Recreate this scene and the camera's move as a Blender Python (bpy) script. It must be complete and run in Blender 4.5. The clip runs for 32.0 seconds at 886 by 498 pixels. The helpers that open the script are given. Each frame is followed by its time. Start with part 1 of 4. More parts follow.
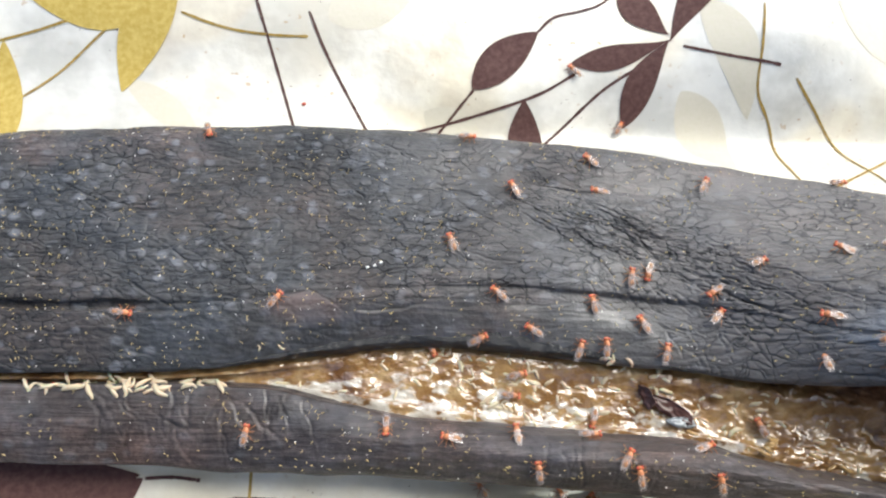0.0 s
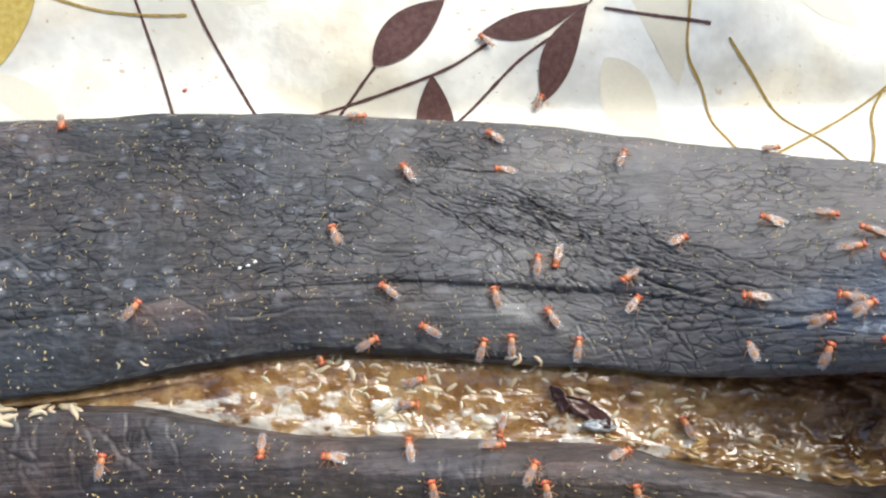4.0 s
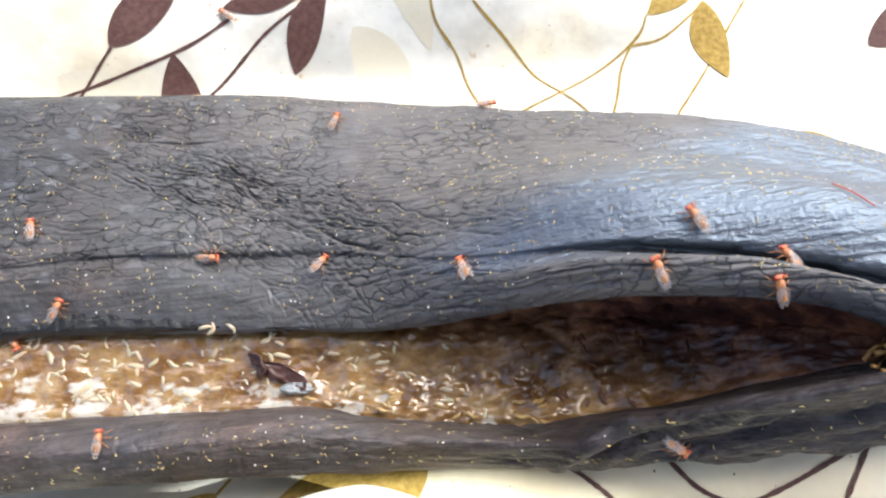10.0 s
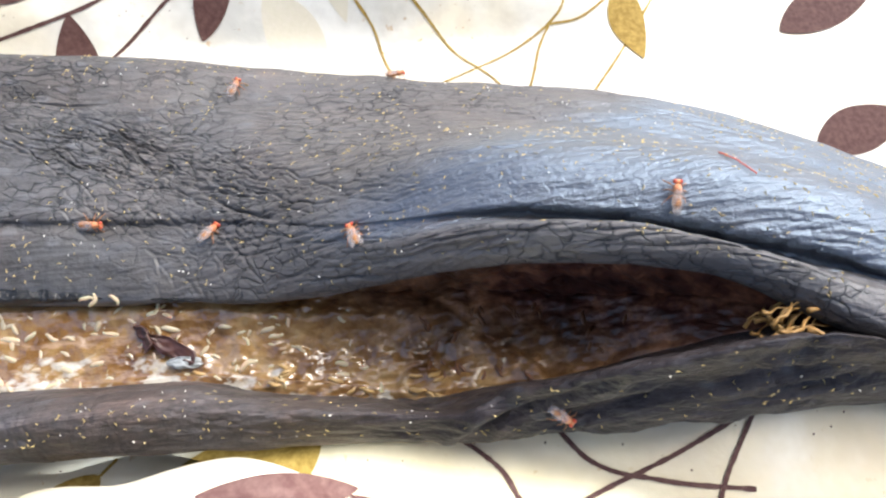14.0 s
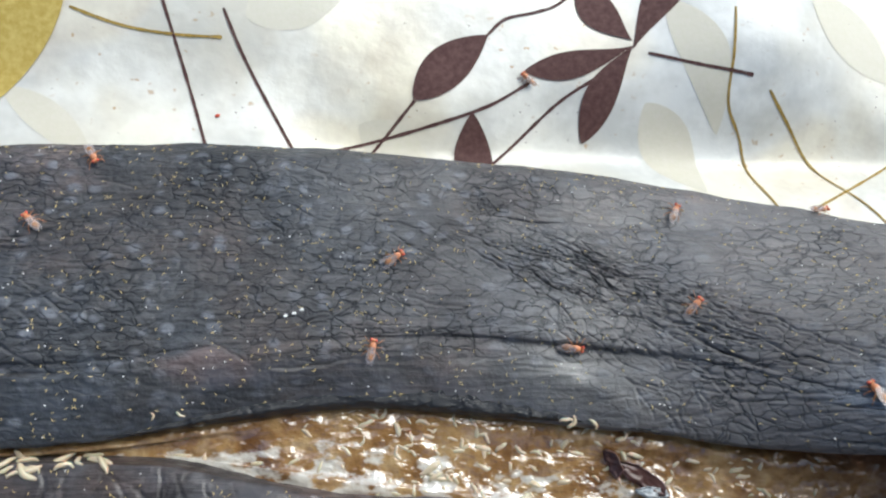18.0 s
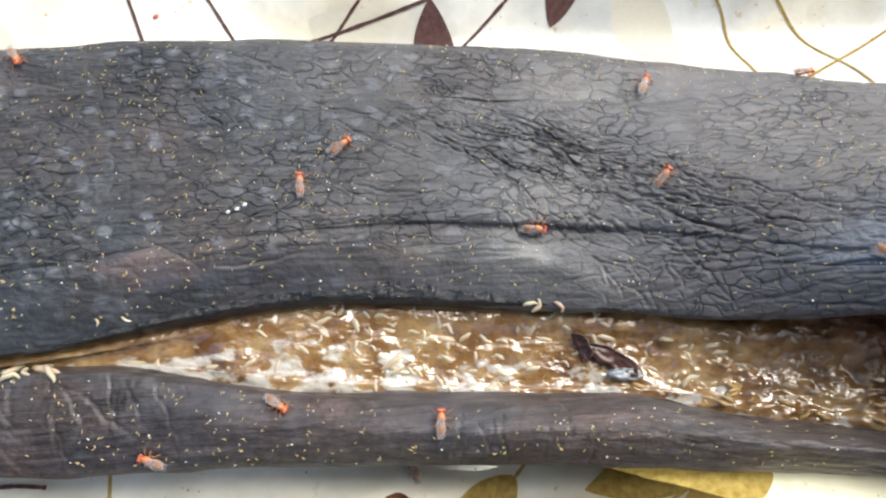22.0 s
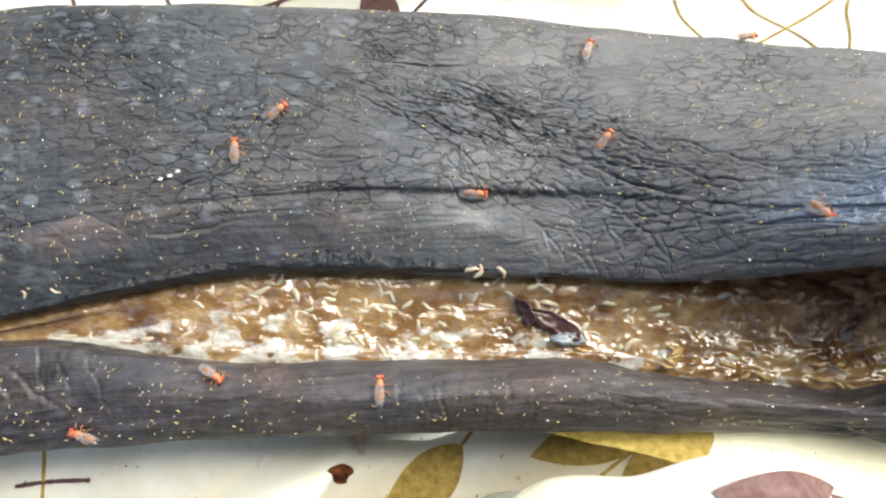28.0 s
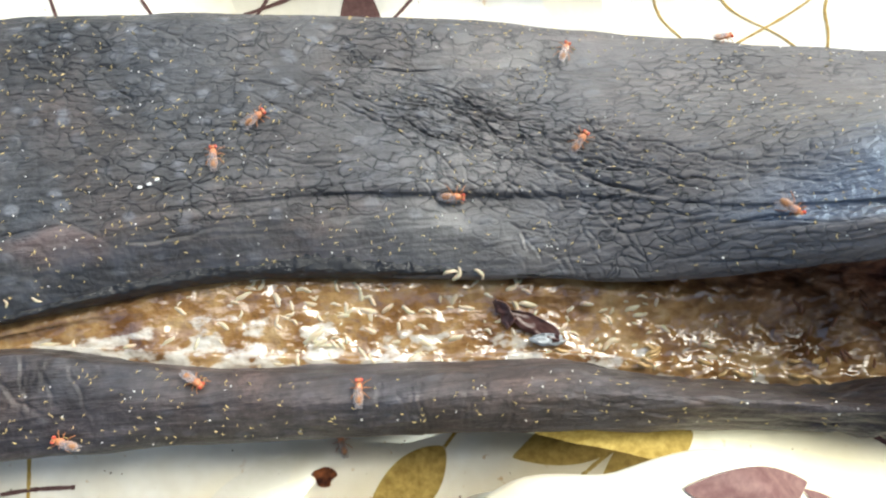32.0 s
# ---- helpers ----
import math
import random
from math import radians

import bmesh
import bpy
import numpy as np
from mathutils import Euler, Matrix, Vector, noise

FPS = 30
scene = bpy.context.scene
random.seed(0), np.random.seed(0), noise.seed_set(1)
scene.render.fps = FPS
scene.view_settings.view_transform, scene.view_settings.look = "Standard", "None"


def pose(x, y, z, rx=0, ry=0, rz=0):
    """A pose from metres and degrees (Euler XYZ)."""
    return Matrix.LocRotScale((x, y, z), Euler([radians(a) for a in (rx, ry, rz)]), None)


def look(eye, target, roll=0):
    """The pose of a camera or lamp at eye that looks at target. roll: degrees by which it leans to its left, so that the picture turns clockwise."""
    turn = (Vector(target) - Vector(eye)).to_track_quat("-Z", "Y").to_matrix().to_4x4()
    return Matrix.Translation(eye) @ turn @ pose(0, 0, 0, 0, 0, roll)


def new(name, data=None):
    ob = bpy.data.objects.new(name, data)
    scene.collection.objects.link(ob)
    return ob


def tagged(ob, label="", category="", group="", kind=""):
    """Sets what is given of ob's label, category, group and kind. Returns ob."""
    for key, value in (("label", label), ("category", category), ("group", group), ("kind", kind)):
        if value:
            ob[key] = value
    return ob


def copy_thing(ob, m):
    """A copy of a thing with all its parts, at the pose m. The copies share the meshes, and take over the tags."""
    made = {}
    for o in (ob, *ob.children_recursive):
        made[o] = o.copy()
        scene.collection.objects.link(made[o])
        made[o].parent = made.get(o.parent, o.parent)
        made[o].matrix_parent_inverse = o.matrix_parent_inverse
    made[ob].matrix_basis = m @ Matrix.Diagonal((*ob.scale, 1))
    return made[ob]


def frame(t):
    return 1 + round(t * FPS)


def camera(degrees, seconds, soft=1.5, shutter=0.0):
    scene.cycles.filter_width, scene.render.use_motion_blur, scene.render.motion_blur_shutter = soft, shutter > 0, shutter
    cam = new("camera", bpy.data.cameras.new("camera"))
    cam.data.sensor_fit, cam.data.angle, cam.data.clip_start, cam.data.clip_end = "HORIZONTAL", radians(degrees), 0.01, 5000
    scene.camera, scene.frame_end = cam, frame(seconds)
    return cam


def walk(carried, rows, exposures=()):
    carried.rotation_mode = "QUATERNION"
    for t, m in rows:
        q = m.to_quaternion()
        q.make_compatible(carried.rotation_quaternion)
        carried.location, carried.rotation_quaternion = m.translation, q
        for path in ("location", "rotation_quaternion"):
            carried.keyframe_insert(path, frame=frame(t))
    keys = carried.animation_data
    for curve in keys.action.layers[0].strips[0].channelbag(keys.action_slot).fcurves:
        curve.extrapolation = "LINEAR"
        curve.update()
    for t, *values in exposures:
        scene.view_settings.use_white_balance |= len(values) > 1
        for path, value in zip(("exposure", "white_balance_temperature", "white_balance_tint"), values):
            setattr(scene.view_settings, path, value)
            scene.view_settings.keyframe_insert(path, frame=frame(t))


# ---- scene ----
from mathutils.bvhtree import BVHTree

cam = camera(65.5, 32.0, soft=2.3)
METRES, EYE, TILT, LEAN, TURN = 0.112, 0.0734, -70.3, -3.3, 0.0
ROWS = [
    (0.0, 0.0, 0.0, 0.0, 0.0, 0.0, -0.0),
    (0.5, -0.0074, -0.0062, -0.0067, 0.06, -0.07, -0.32),
    (1.0, -0.0125, 0.0012, -0.008, 0.3, -0.92, -0.49),
    (1.5, -0.0219, 0.0141, -0.0123, -0.05, -1.36, -0.58),
    (2.0, -0.0187, 0.0241, -0.0131, 0.14, -1.8, -0.43),
    (2.5, 0.0011, 0.0364, -0.0134, 0.22, -1.67, 0.38),
    (3.0, 0.0266, 0.0484, -0.0101, 0.37, -1.27, 1.48),
    (3.5, 0.0509, 0.0498, 0.0, -0.18, -0.76, 2.31),
    (4.0, 0.0859, 0.0687, -0.0043, -0.65, -0.5, 2.83),
    (4.5, 0.1006, 0.0745, -0.0066, -0.96, -0.39, 3.09),
    (6.5, 0.1705, 0.0794, -0.029, -1.98, -2.11, 5.08),
    (7.0, 0.1807, 0.0763, -0.03, -2.08, -1.85, 5.17),
    (7.5, 0.1946, 0.0776, -0.0336, -2.28, -1.63, 5.33),
    (8.0, 0.2144, 0.0786, -0.037, -2.65, -1.67, 5.62),
    (8.5, 0.2318, 0.0775, -0.0391, -2.88, -1.47, 5.81),
    (9.0, 0.2536, 0.0755, -0.0446, -3.46, -1.18, 6.23),
    (9.5, 0.269, 0.0684, -0.0464, -3.83, -1.13, 6.47),
    (10.0, 0.2865, 0.0632, -0.0477, -4.17, -1.01, 6.87),
    (10.5, 0.3117, 0.0663, -0.0538, -4.19, -0.62, 7.13),
    (11.0, 0.3268, 0.0667, -0.0541, -4.85, -0.57, 7.54),
    (11.5, 0.3358, 0.0696, -0.059, -5.17, -0.18, 7.42),
    (12.0, 0.3381, 0.0678, -0.0606, -5.92, -0.43, 7.16),
    (12.5, 0.3291, 0.0695, -0.0603, -6.21, -0.23, 6.51),
    (13.0, 0.3281, 0.0708, -0.0664, -7.76, -1.29, 6.51),
    (13.5, 0.3261, 0.0768, -0.07, -8.19, -1.85, 6.36),
    (15.5, 0.2721, 0.0418, -0.0309, -8.67, -2.49, 5.09),
    (16.0, 0.2191, 0.0307, -0.0023, -8.42, -2.02, 4.38),
    (16.5, 0.1289, 0.0077, 0.03, -7.16, -0.72, 2.43),
    (17.0, 0.0804, 0.0224, 0.038, -6.78, -0.58, 1.46),
    (17.5, 0.047, 0.0447, 0.0486, -5.15, -0.76, 0.76),
    (18.0, 0.0177, 0.0908, 0.036, -3.64, -0.4, 0.34),
    (18.5, 0.017, 0.0991, 0.0181, -2.65, -1.62, 0.61),
    (19.0, 0.0206, 0.1114, 0.0111, -2.14, -3.3, 0.83),
    (19.5, 0.0301, 0.1128, 0.0045, -1.66, -3.55, 1.29),
    (20.0, 0.0357, 0.1125, -0.002, -1.78, -3.91, 1.86),
    (20.5, 0.0488, 0.1133, -0.0076, -1.49, -4.57, 2.99),
    (21.0, 0.0557, 0.1157, -0.0105, -1.64, -4.88, 3.37),
    (21.5, 0.0639, 0.1173, -0.0101, -1.76, -4.89, 3.67),
    (22.0, 0.0639, 0.1174, -0.0113, -2.42, -4.84, 3.83),
    (22.5, 0.0725, 0.1146, -0.0147, -4.15, -5.04, 4.32),
    (23.0, 0.0813, 0.1129, -0.0146, -5.24, -5.19, 4.48),
    (23.5, 0.0868, 0.1127, -0.0145, -6.02, -4.74, 4.57),
    (24.0, 0.0871, 0.1146, -0.0159, -5.86, -4.55, 4.62),
    (24.5, 0.0869, 0.1153, -0.0176, -5.8, -4.61, 4.58),
    (25.0, 0.0877, 0.1163, -0.0205, -5.51, -4.73, 4.58),
    (25.5, 0.0869, 0.1184, -0.0209, -5.19, -4.88, 4.43),
    (27.5, 0.0885, 0.1222, -0.0291, -4.69, -5.51, 4.37),
    (28.0, 0.0882, 0.122, -0.0297, -4.4, -5.88, 4.33),
    (28.5, 0.0908, 0.1203, -0.0306, -4.37, -6.01, 4.46),
    (29.0, 0.0924, 0.121, -0.0306, -4.39, -6.02, 4.57),
    (29.5, 0.1, 0.1181, -0.0325, -4.41, -5.98, 4.75),
    (30.0, 0.1028, 0.1166, -0.0311, -4.31, -5.94, 4.9),
    (30.5, 0.1051, 0.1169, -0.0309, -4.34, -5.81, 5.0),
    (31.0, 0.1066, 0.1172, -0.0312, -4.5, -5.77, 5.11),
    (31.5, 0.1048, 0.1166, -0.0307, -4.39, -5.69, 5.23),
    (32.0, 0.1027, 0.1169, -0.0305, -4.5, -5.64, 5.23),
]
walk(cam, [(t, pose(0, 0, EYE, TILT, LEAN, TURN) @ pose(METRES * x, METRES * y, METRES * z, 90 + pitch, roll, yaw)) for t, x, y, z, yaw, pitch, roll in ROWS],
     exposures=[(0, -0.14, 6250, 2), (4, -0.14, 6250, 2), (7, 0.14, 6300, 3), (13.5, 0.22, 6350, 5), (15.5, 0.03, 6300, 5), (17, -0.32, 6050, 2), (18, -0.47, 5850, -1), (19, -0.34, 5750, -2), (20, -0.23, 6150, 3), (25, 0.02, 6300, -1), (28, 0.05, 6300, -2), (32, 0.05, 6300, -2)])

# ---- world and sun ----
world = bpy.data.worlds.new("world")
scene.world = world
world.use_nodes = True
wn = world.node_tree.nodes
sky = wn.new("ShaderNodeTexSky")
sky.sky_type, sky.sun_disc = "NISHITA", False
sky.sun_elevation, sky.sun_rotation = radians(58.8), radians(45)
sky.air_density, sky.dust_density, sky.ozone_density = 0.6, 5.0, 0.8
wn["Background"].inputs["Strength"].default_value = 0.455
world.node_tree.links.new(sky.outputs["Color"], wn["Background"].inputs["Color"])
sun = new("sun", bpy.data.lights.new("sun", "SUN"))
sun.data.energy, sun.data.angle, sun.data.color = 0.9, radians(42), (0.91, 0.96, 1.0)
sun.matrix_world = look((0.36, 0.36, 0.84), (0, 0, 0))
beam = new("sun_patch_spot", bpy.data.lights.new("sun_patch_spot", "SPOT"))  # added spot lamp standing in for direct sun on the cloth in front
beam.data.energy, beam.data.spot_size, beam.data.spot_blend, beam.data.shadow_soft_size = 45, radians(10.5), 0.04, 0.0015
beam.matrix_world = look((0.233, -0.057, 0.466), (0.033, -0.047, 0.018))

MM = 0.001


# ---- materials ----
def material(name, color=(0.5, 0.5, 0.5), rough=0.5, spec=0.5):
    m = bpy.data.materials.new(name)
    m.use_nodes = True
    b = m.node_tree.nodes["Principled BSDF"]
    b.inputs["Base Color"].default_value = (*color, 1)
    b.inputs["Roughness"].default_value = rough
    b.inputs["Specular IOR Level"].default_value = spec
    return m


class Nodes:
    """Short ways to wire a material's nodes."""

    def __init__(self, m):
        self.m, self.n, self.l = m, m.node_tree.nodes, m.node_tree.links
        self.b = self.n["Principled BSDF"]
        self.place = self.n.new("ShaderNodeNewGeometry").outputs["Position"]

    def scaled(self, x, y, z):
        o = self.n.new("ShaderNodeVectorMath")
        o.operation = "MULTIPLY"
        self.l.new(self.place, o.inputs[0])
        o.inputs[1].default_value = (x, y, z)
        return o.outputs[0]

    def noise(self, scale, detail=3.0, rough=0.55, vector=None):
        o = self.n.new("ShaderNodeTexNoise")
        o.inputs["Scale"].default_value, o.inputs["Detail"].default_value, o.inputs["Roughness"].default_value = scale, detail, rough
        self.l.new(vector or self.place, o.inputs["Vector"])
        return o.outputs["Fac"]

    def cells(self, scale, feature="DISTANCE_TO_EDGE", vector=None):
        o = self.n.new("ShaderNodeTexVoronoi")
        o.feature = feature
        o.inputs["Scale"].default_value = scale
        self.l.new(vector or self.place, o.inputs["Vector"])
        return o.outputs["Distance"]

    def ramp(self, fac, *stops):
        o = self.n.new("ShaderNodeValToRGB")
        e = o.color_ramp.elements
        while len(e) < len(stops):
            e.new(0.5)
        for k, (p, c) in zip(e, stops):
            k.position = p
            k.color = (*c, 1) if isinstance(c, tuple) else (c, c, c, 1)
        self.l.new(fac, o.inputs["Fac"])
        return o.outputs["Color"]

    def mix(self, fac, a, b, mode="MIX"):
        o = self.n.new("ShaderNodeMix")
        o.data_type, o.blend_type = "RGBA", mode
        for v, s in ((fac, o.inputs[0]), (a, o.inputs[6]), (b, o.inputs[7])):
            if isinstance(v, (int, float)):
                s.default_value = v
            elif isinstance(v, tuple):
                s.default_value = (*v, 1)
            else:
                self.l.new(v, s)
        return o.outputs[2]

    def color(self, c):
        self.l.new(c, self.b.inputs["Base Color"])

    def rough(self, c):
        self.l.new(c, self.b.inputs["Roughness"])

    def bump(self, *layers):
        last = None
        for height, depth in layers:
            o = self.n.new("ShaderNodeBump")
            o.inputs["Distance"].default_value, o.inputs["Strength"].default_value = depth, 1.0
            self.l.new(height, o.inputs["Height"])
            if last:
                self.l.new(last, o.inputs["Normal"])
            last = o.outputs["Normal"]
        self.l.new(last, self.b.inputs["Normal"])


def peel_material(name, tint, brown, gloss, spec, end_ior, plump, net, grain, end_tone):
    """Black rotten peel: blotches, hairlines along the fruit, pale ovals and a net of fine cracks; the plump end is
    glossier than the limp part, masked where the sheen falls; light growing to the right is painted into the colour.
    """
    m = material(name, spec=spec)
    k = Nodes(m)

    def ranged(value, low, high):
        o = k.n.new("ShaderNodeMapRange")
        k.l.new(value, o.inputs["Value"])
        o.inputs["From Min"].default_value, o.inputs["From Max"].default_value = low, high
        return o.outputs["Result"]

    def bent(x, y, z, amount):
        o = k.n.new("ShaderNodeVectorMath")
        o.operation = "MULTIPLY_ADD"
        k.l.new(warp.outputs["Color"], o.inputs[0])
        o.inputs[1].default_value = (amount, amount, amount)
        k.l.new(k.scaled(x, y, z), o.inputs[2])
        return o.outputs[0]

    grey = lambda v: (v, v, v)
    warp = k.n.new("ShaderNodeTexNoise")
    warp.inputs["Scale"].default_value, warp.inputs["Detail"].default_value = 420, 3
    k.l.new(k.place, warp.inputs["Vector"])
    s = k.n.new("ShaderNodeSeparateXYZ")
    k.l.new(k.place, s.inputs[0])
    # ramp along x for the painted light; also fades hairlines and ovals
    light_ramp = ranged(s.outputs["X"], -0.012, 0.045)
    slant = k.n.new("ShaderNodeMath")
    slant.operation = "MULTIPLY_ADD"
    k.l.new(s.outputs["Y"], slant.inputs[0])
    slant.inputs[1].default_value = -2.4
    k.l.new(s.outputs["X"], slant.inputs[2])
    # mask laid where the sheen falls: off below the groove
    sheen_share = k.n.new("ShaderNodeAttribute")
    sheen_share.attribute_name = "sheen_share"
    end = k.mix(1.0, ranged(slant.outputs[0], plump, plump + 0.012), sheen_share.outputs["Color"], "MULTIPLY")

    wide = k.ramp(k.noise(52, 4, 0.6, k.scaled(0.7, 1.4, 1)), (0.34, tuple(0.55 * c for c in tint)), (0.5, tint), (0.6, tuple(1.2 * c for c in tint)), (0.7, brown))
    hue = k.ramp(k.noise(95, 3, 0.6), (0.36, (0.42, 0.5, 0.6)), (0.5, (0.5, 0.5, 0.5)), (0.64, (0.62, 0.5, 0.44)))
    wide = k.mix(0.7, wide, hue, "OVERLAY")
    wide = k.mix(0.6, wide, k.ramp(k.noise(1700, 3, 0.6), (0.34, 0.25), (0.66, 0.75)), "OVERLAY")
    blotch = k.mix(0.75, wide, k.ramp(k.noise(240, 5, 0.65), (0.36, 0.28), (0.64, 0.72)), "OVERLAY")
    fibre = k.noise(400, 4, 0.6, k.scaled(0.3, 3.2, 1.8))
    hair = k.noise(900, 3, 0.6, bent(0.16, 2.4, 1.6, 0.0004))
    streak = k.mix(0.45, blotch, k.ramp(fibre, (0.36, 0.25), (0.64, 0.75)), "OVERLAY")
    streak = k.mix(k.mix(light_ramp, grey(0.35), grey(0.85)), streak, k.ramp(hair, (0.36, 0.2), (0.5, 0.5), (0.66, 0.8)), "OVERLAY")

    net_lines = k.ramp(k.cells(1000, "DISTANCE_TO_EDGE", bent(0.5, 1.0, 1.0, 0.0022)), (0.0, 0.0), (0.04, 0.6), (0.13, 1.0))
    # wet band along the split, with the shade below the groove painted in
    wet_shade_node = k.n.new("ShaderNodeAttribute")
    wet_shade_node.attribute_name = "wet_shade"
    wet_shade = k.mix(1.0, wet_shade_node.outputs["Color"], k.ramp(k.noise(260, 4, 0.6), (0.3, 0.6), (0.6, 1.0)), "MULTIPLY")
    where = k.mix(wet_shade, k.ramp(k.noise(170, 3), (0.34, 0.15 * net), (0.56, net)), grey(0.1))
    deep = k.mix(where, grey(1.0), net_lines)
    turned = k.n.new("ShaderNodeMapping")
    turned.vector_type = "POINT"
    turned.inputs["Location"].default_value = (-0.0098, -0.0326, 0)
    turned.inputs["Rotation"].default_value = (0, 0, radians(28))
    k.l.new(k.place, turned.inputs["Vector"])
    long = k.n.new("ShaderNodeVectorMath")
    long.operation = "MULTIPLY_ADD"
    k.l.new(warp.outputs["Color"], long.inputs[0])
    long.inputs[1].default_value = (0.002, 0.002, 0.0)
    squeezed = k.n.new("ShaderNodeVectorMath")
    squeezed.operation = "MULTIPLY"
    k.l.new(turned.outputs[0], squeezed.inputs[0])
    squeezed.inputs[1].default_value = (0.26, 1.0, 1.0)
    k.l.new(squeezed.outputs[0], long.inputs[2])
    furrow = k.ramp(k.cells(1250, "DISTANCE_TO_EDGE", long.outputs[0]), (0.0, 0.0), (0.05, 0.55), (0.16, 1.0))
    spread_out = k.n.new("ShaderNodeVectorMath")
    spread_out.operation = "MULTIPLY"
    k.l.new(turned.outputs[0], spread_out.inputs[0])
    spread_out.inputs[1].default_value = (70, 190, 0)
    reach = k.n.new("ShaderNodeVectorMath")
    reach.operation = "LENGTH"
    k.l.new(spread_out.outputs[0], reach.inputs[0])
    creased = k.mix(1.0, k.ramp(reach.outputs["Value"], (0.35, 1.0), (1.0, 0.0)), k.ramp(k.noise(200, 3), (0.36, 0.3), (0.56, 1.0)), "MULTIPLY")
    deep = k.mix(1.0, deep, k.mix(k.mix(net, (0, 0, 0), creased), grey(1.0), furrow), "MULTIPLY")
    # crack and furrow lines darken the colour and feed the bump
    crack_dark = k.mix(k.mix(0.8, (0, 0, 0), end), deep, grey(0.95))

    oval = k.n.new("ShaderNodeTexVoronoi")
    oval.inputs["Scale"].default_value = 780
    k.l.new(bent(0.72, 1.0, 1.0, 0.0005), oval.inputs["Vector"])
    chosen = k.n.new("ShaderNodeSeparateColor")
    k.l.new(oval.outputs["Color"], chosen.inputs[0])
    blister = k.mix(1.0, k.ramp(oval.outputs["Distance"], (0.22, 1.0), (0.42, 0.0)), k.ramp(chosen.outputs[0], (0.3, 0.0), (0.6, 1.0)), "MULTIPLY")
    raised = k.mix(1.0, blister, k.ramp(k.noise(130, 2), (0.36, 0.1), (0.54, 1.0)), "MULTIPLY")
    # darker left, greyer right: the light's fall-off painted into the colour
    lit_tone = k.mix(end, k.mix(light_ramp, k.mix(1.0, streak, grey(0.7), "MULTIPLY"), k.mix(0.3 + 0.25 * net, streak, (0.15, 0.135, 0.128))), k.mix(0.7, streak, end_tone))
    pale = k.mix(k.mix(k.mix(light_ramp, grey(0.7 * net), grey(0.2)), (0, 0, 0), raised), lit_tone, (0.145, 0.15, 0.165))
    away = k.n.new("ShaderNodeVectorMath")
    away.operation = "MULTIPLY_ADD"
    k.l.new(bent(0.55, 1.0, 1.0, 0.002), away.inputs[0])
    away.inputs[1].default_value, away.inputs[2].default_value = (416, 500, 0), (1.8, -9.0, 0)
    far = k.n.new("ShaderNodeVectorMath")
    far.operation = "LENGTH"
    k.l.new(away.outputs[0], far.inputs[0])
    scar = k.ramp(far.outputs["Value"], (0.6, 0.5), (0.95, 0.0))
    k.color(k.mix(k.mix(0.5, (0, 0, 0), wet_shade), k.mix(0.88, k.mix(scar, pale, (0.15, 0.1, 0.088)), crack_dark, "MULTIPLY"), (0.02, 0.019, 0.017)))

    sweat = k.noise(75, 3, 0.6)
    dull = k.mix(0.5, k.ramp(k.noise(300, 5), (0.36, 0.5), (0.64, 0.7)), k.ramp(sweat, (0.4, 0.48), (0.6, 0.72)))
    shiny = k.ramp(k.noise(260, 5), (0.3, gloss), (0.7, gloss + 0.16))
    k.rough(k.mix(end, dull, shiny))
    # bluish tint puts the sky's blue into the highlights, strongest at the plump end
    k.l.new(k.mix(end, (0.86, 0.93, 1.0), (0.58, 0.77, 1.0)), k.b.inputs["Specular Tint"])
    k.l.new(k.mix(end, grey(1.5), grey(end_ior)), k.b.inputs["IOR"])
    k.l.new(k.mix(end, grey(0.48 * spec), grey(spec)), k.b.inputs["Specular IOR Level"])
    k.l.new(k.mix(wet_shade, k.mix(end, k.ramp(sweat, (0.4, 0.18), (0.6, 0.0)), grey(0.0)), k.ramp(k.noise(320, 3), (0.42, 0.1), (0.58, 0.9))), k.b.inputs["Coat Weight"])
    k.b.inputs["Coat Roughness"].default_value, k.b.inputs["Coat IOR"].default_value = 0.34, 1.7
    streaks = k.mix(end, grey(0.5), k.noise(1500, 4, 0.65, bent(0.1, 1.6, 1.2, 0.0006)))
    k.bump((streaks, 0.00022), (crack_dark, 0.0001), (raised, 0.00005), (fibre, 0.00012 * grain), (hair, 0.00009 * grain), (k.noise(2600, 3), 0.0001))
    return m


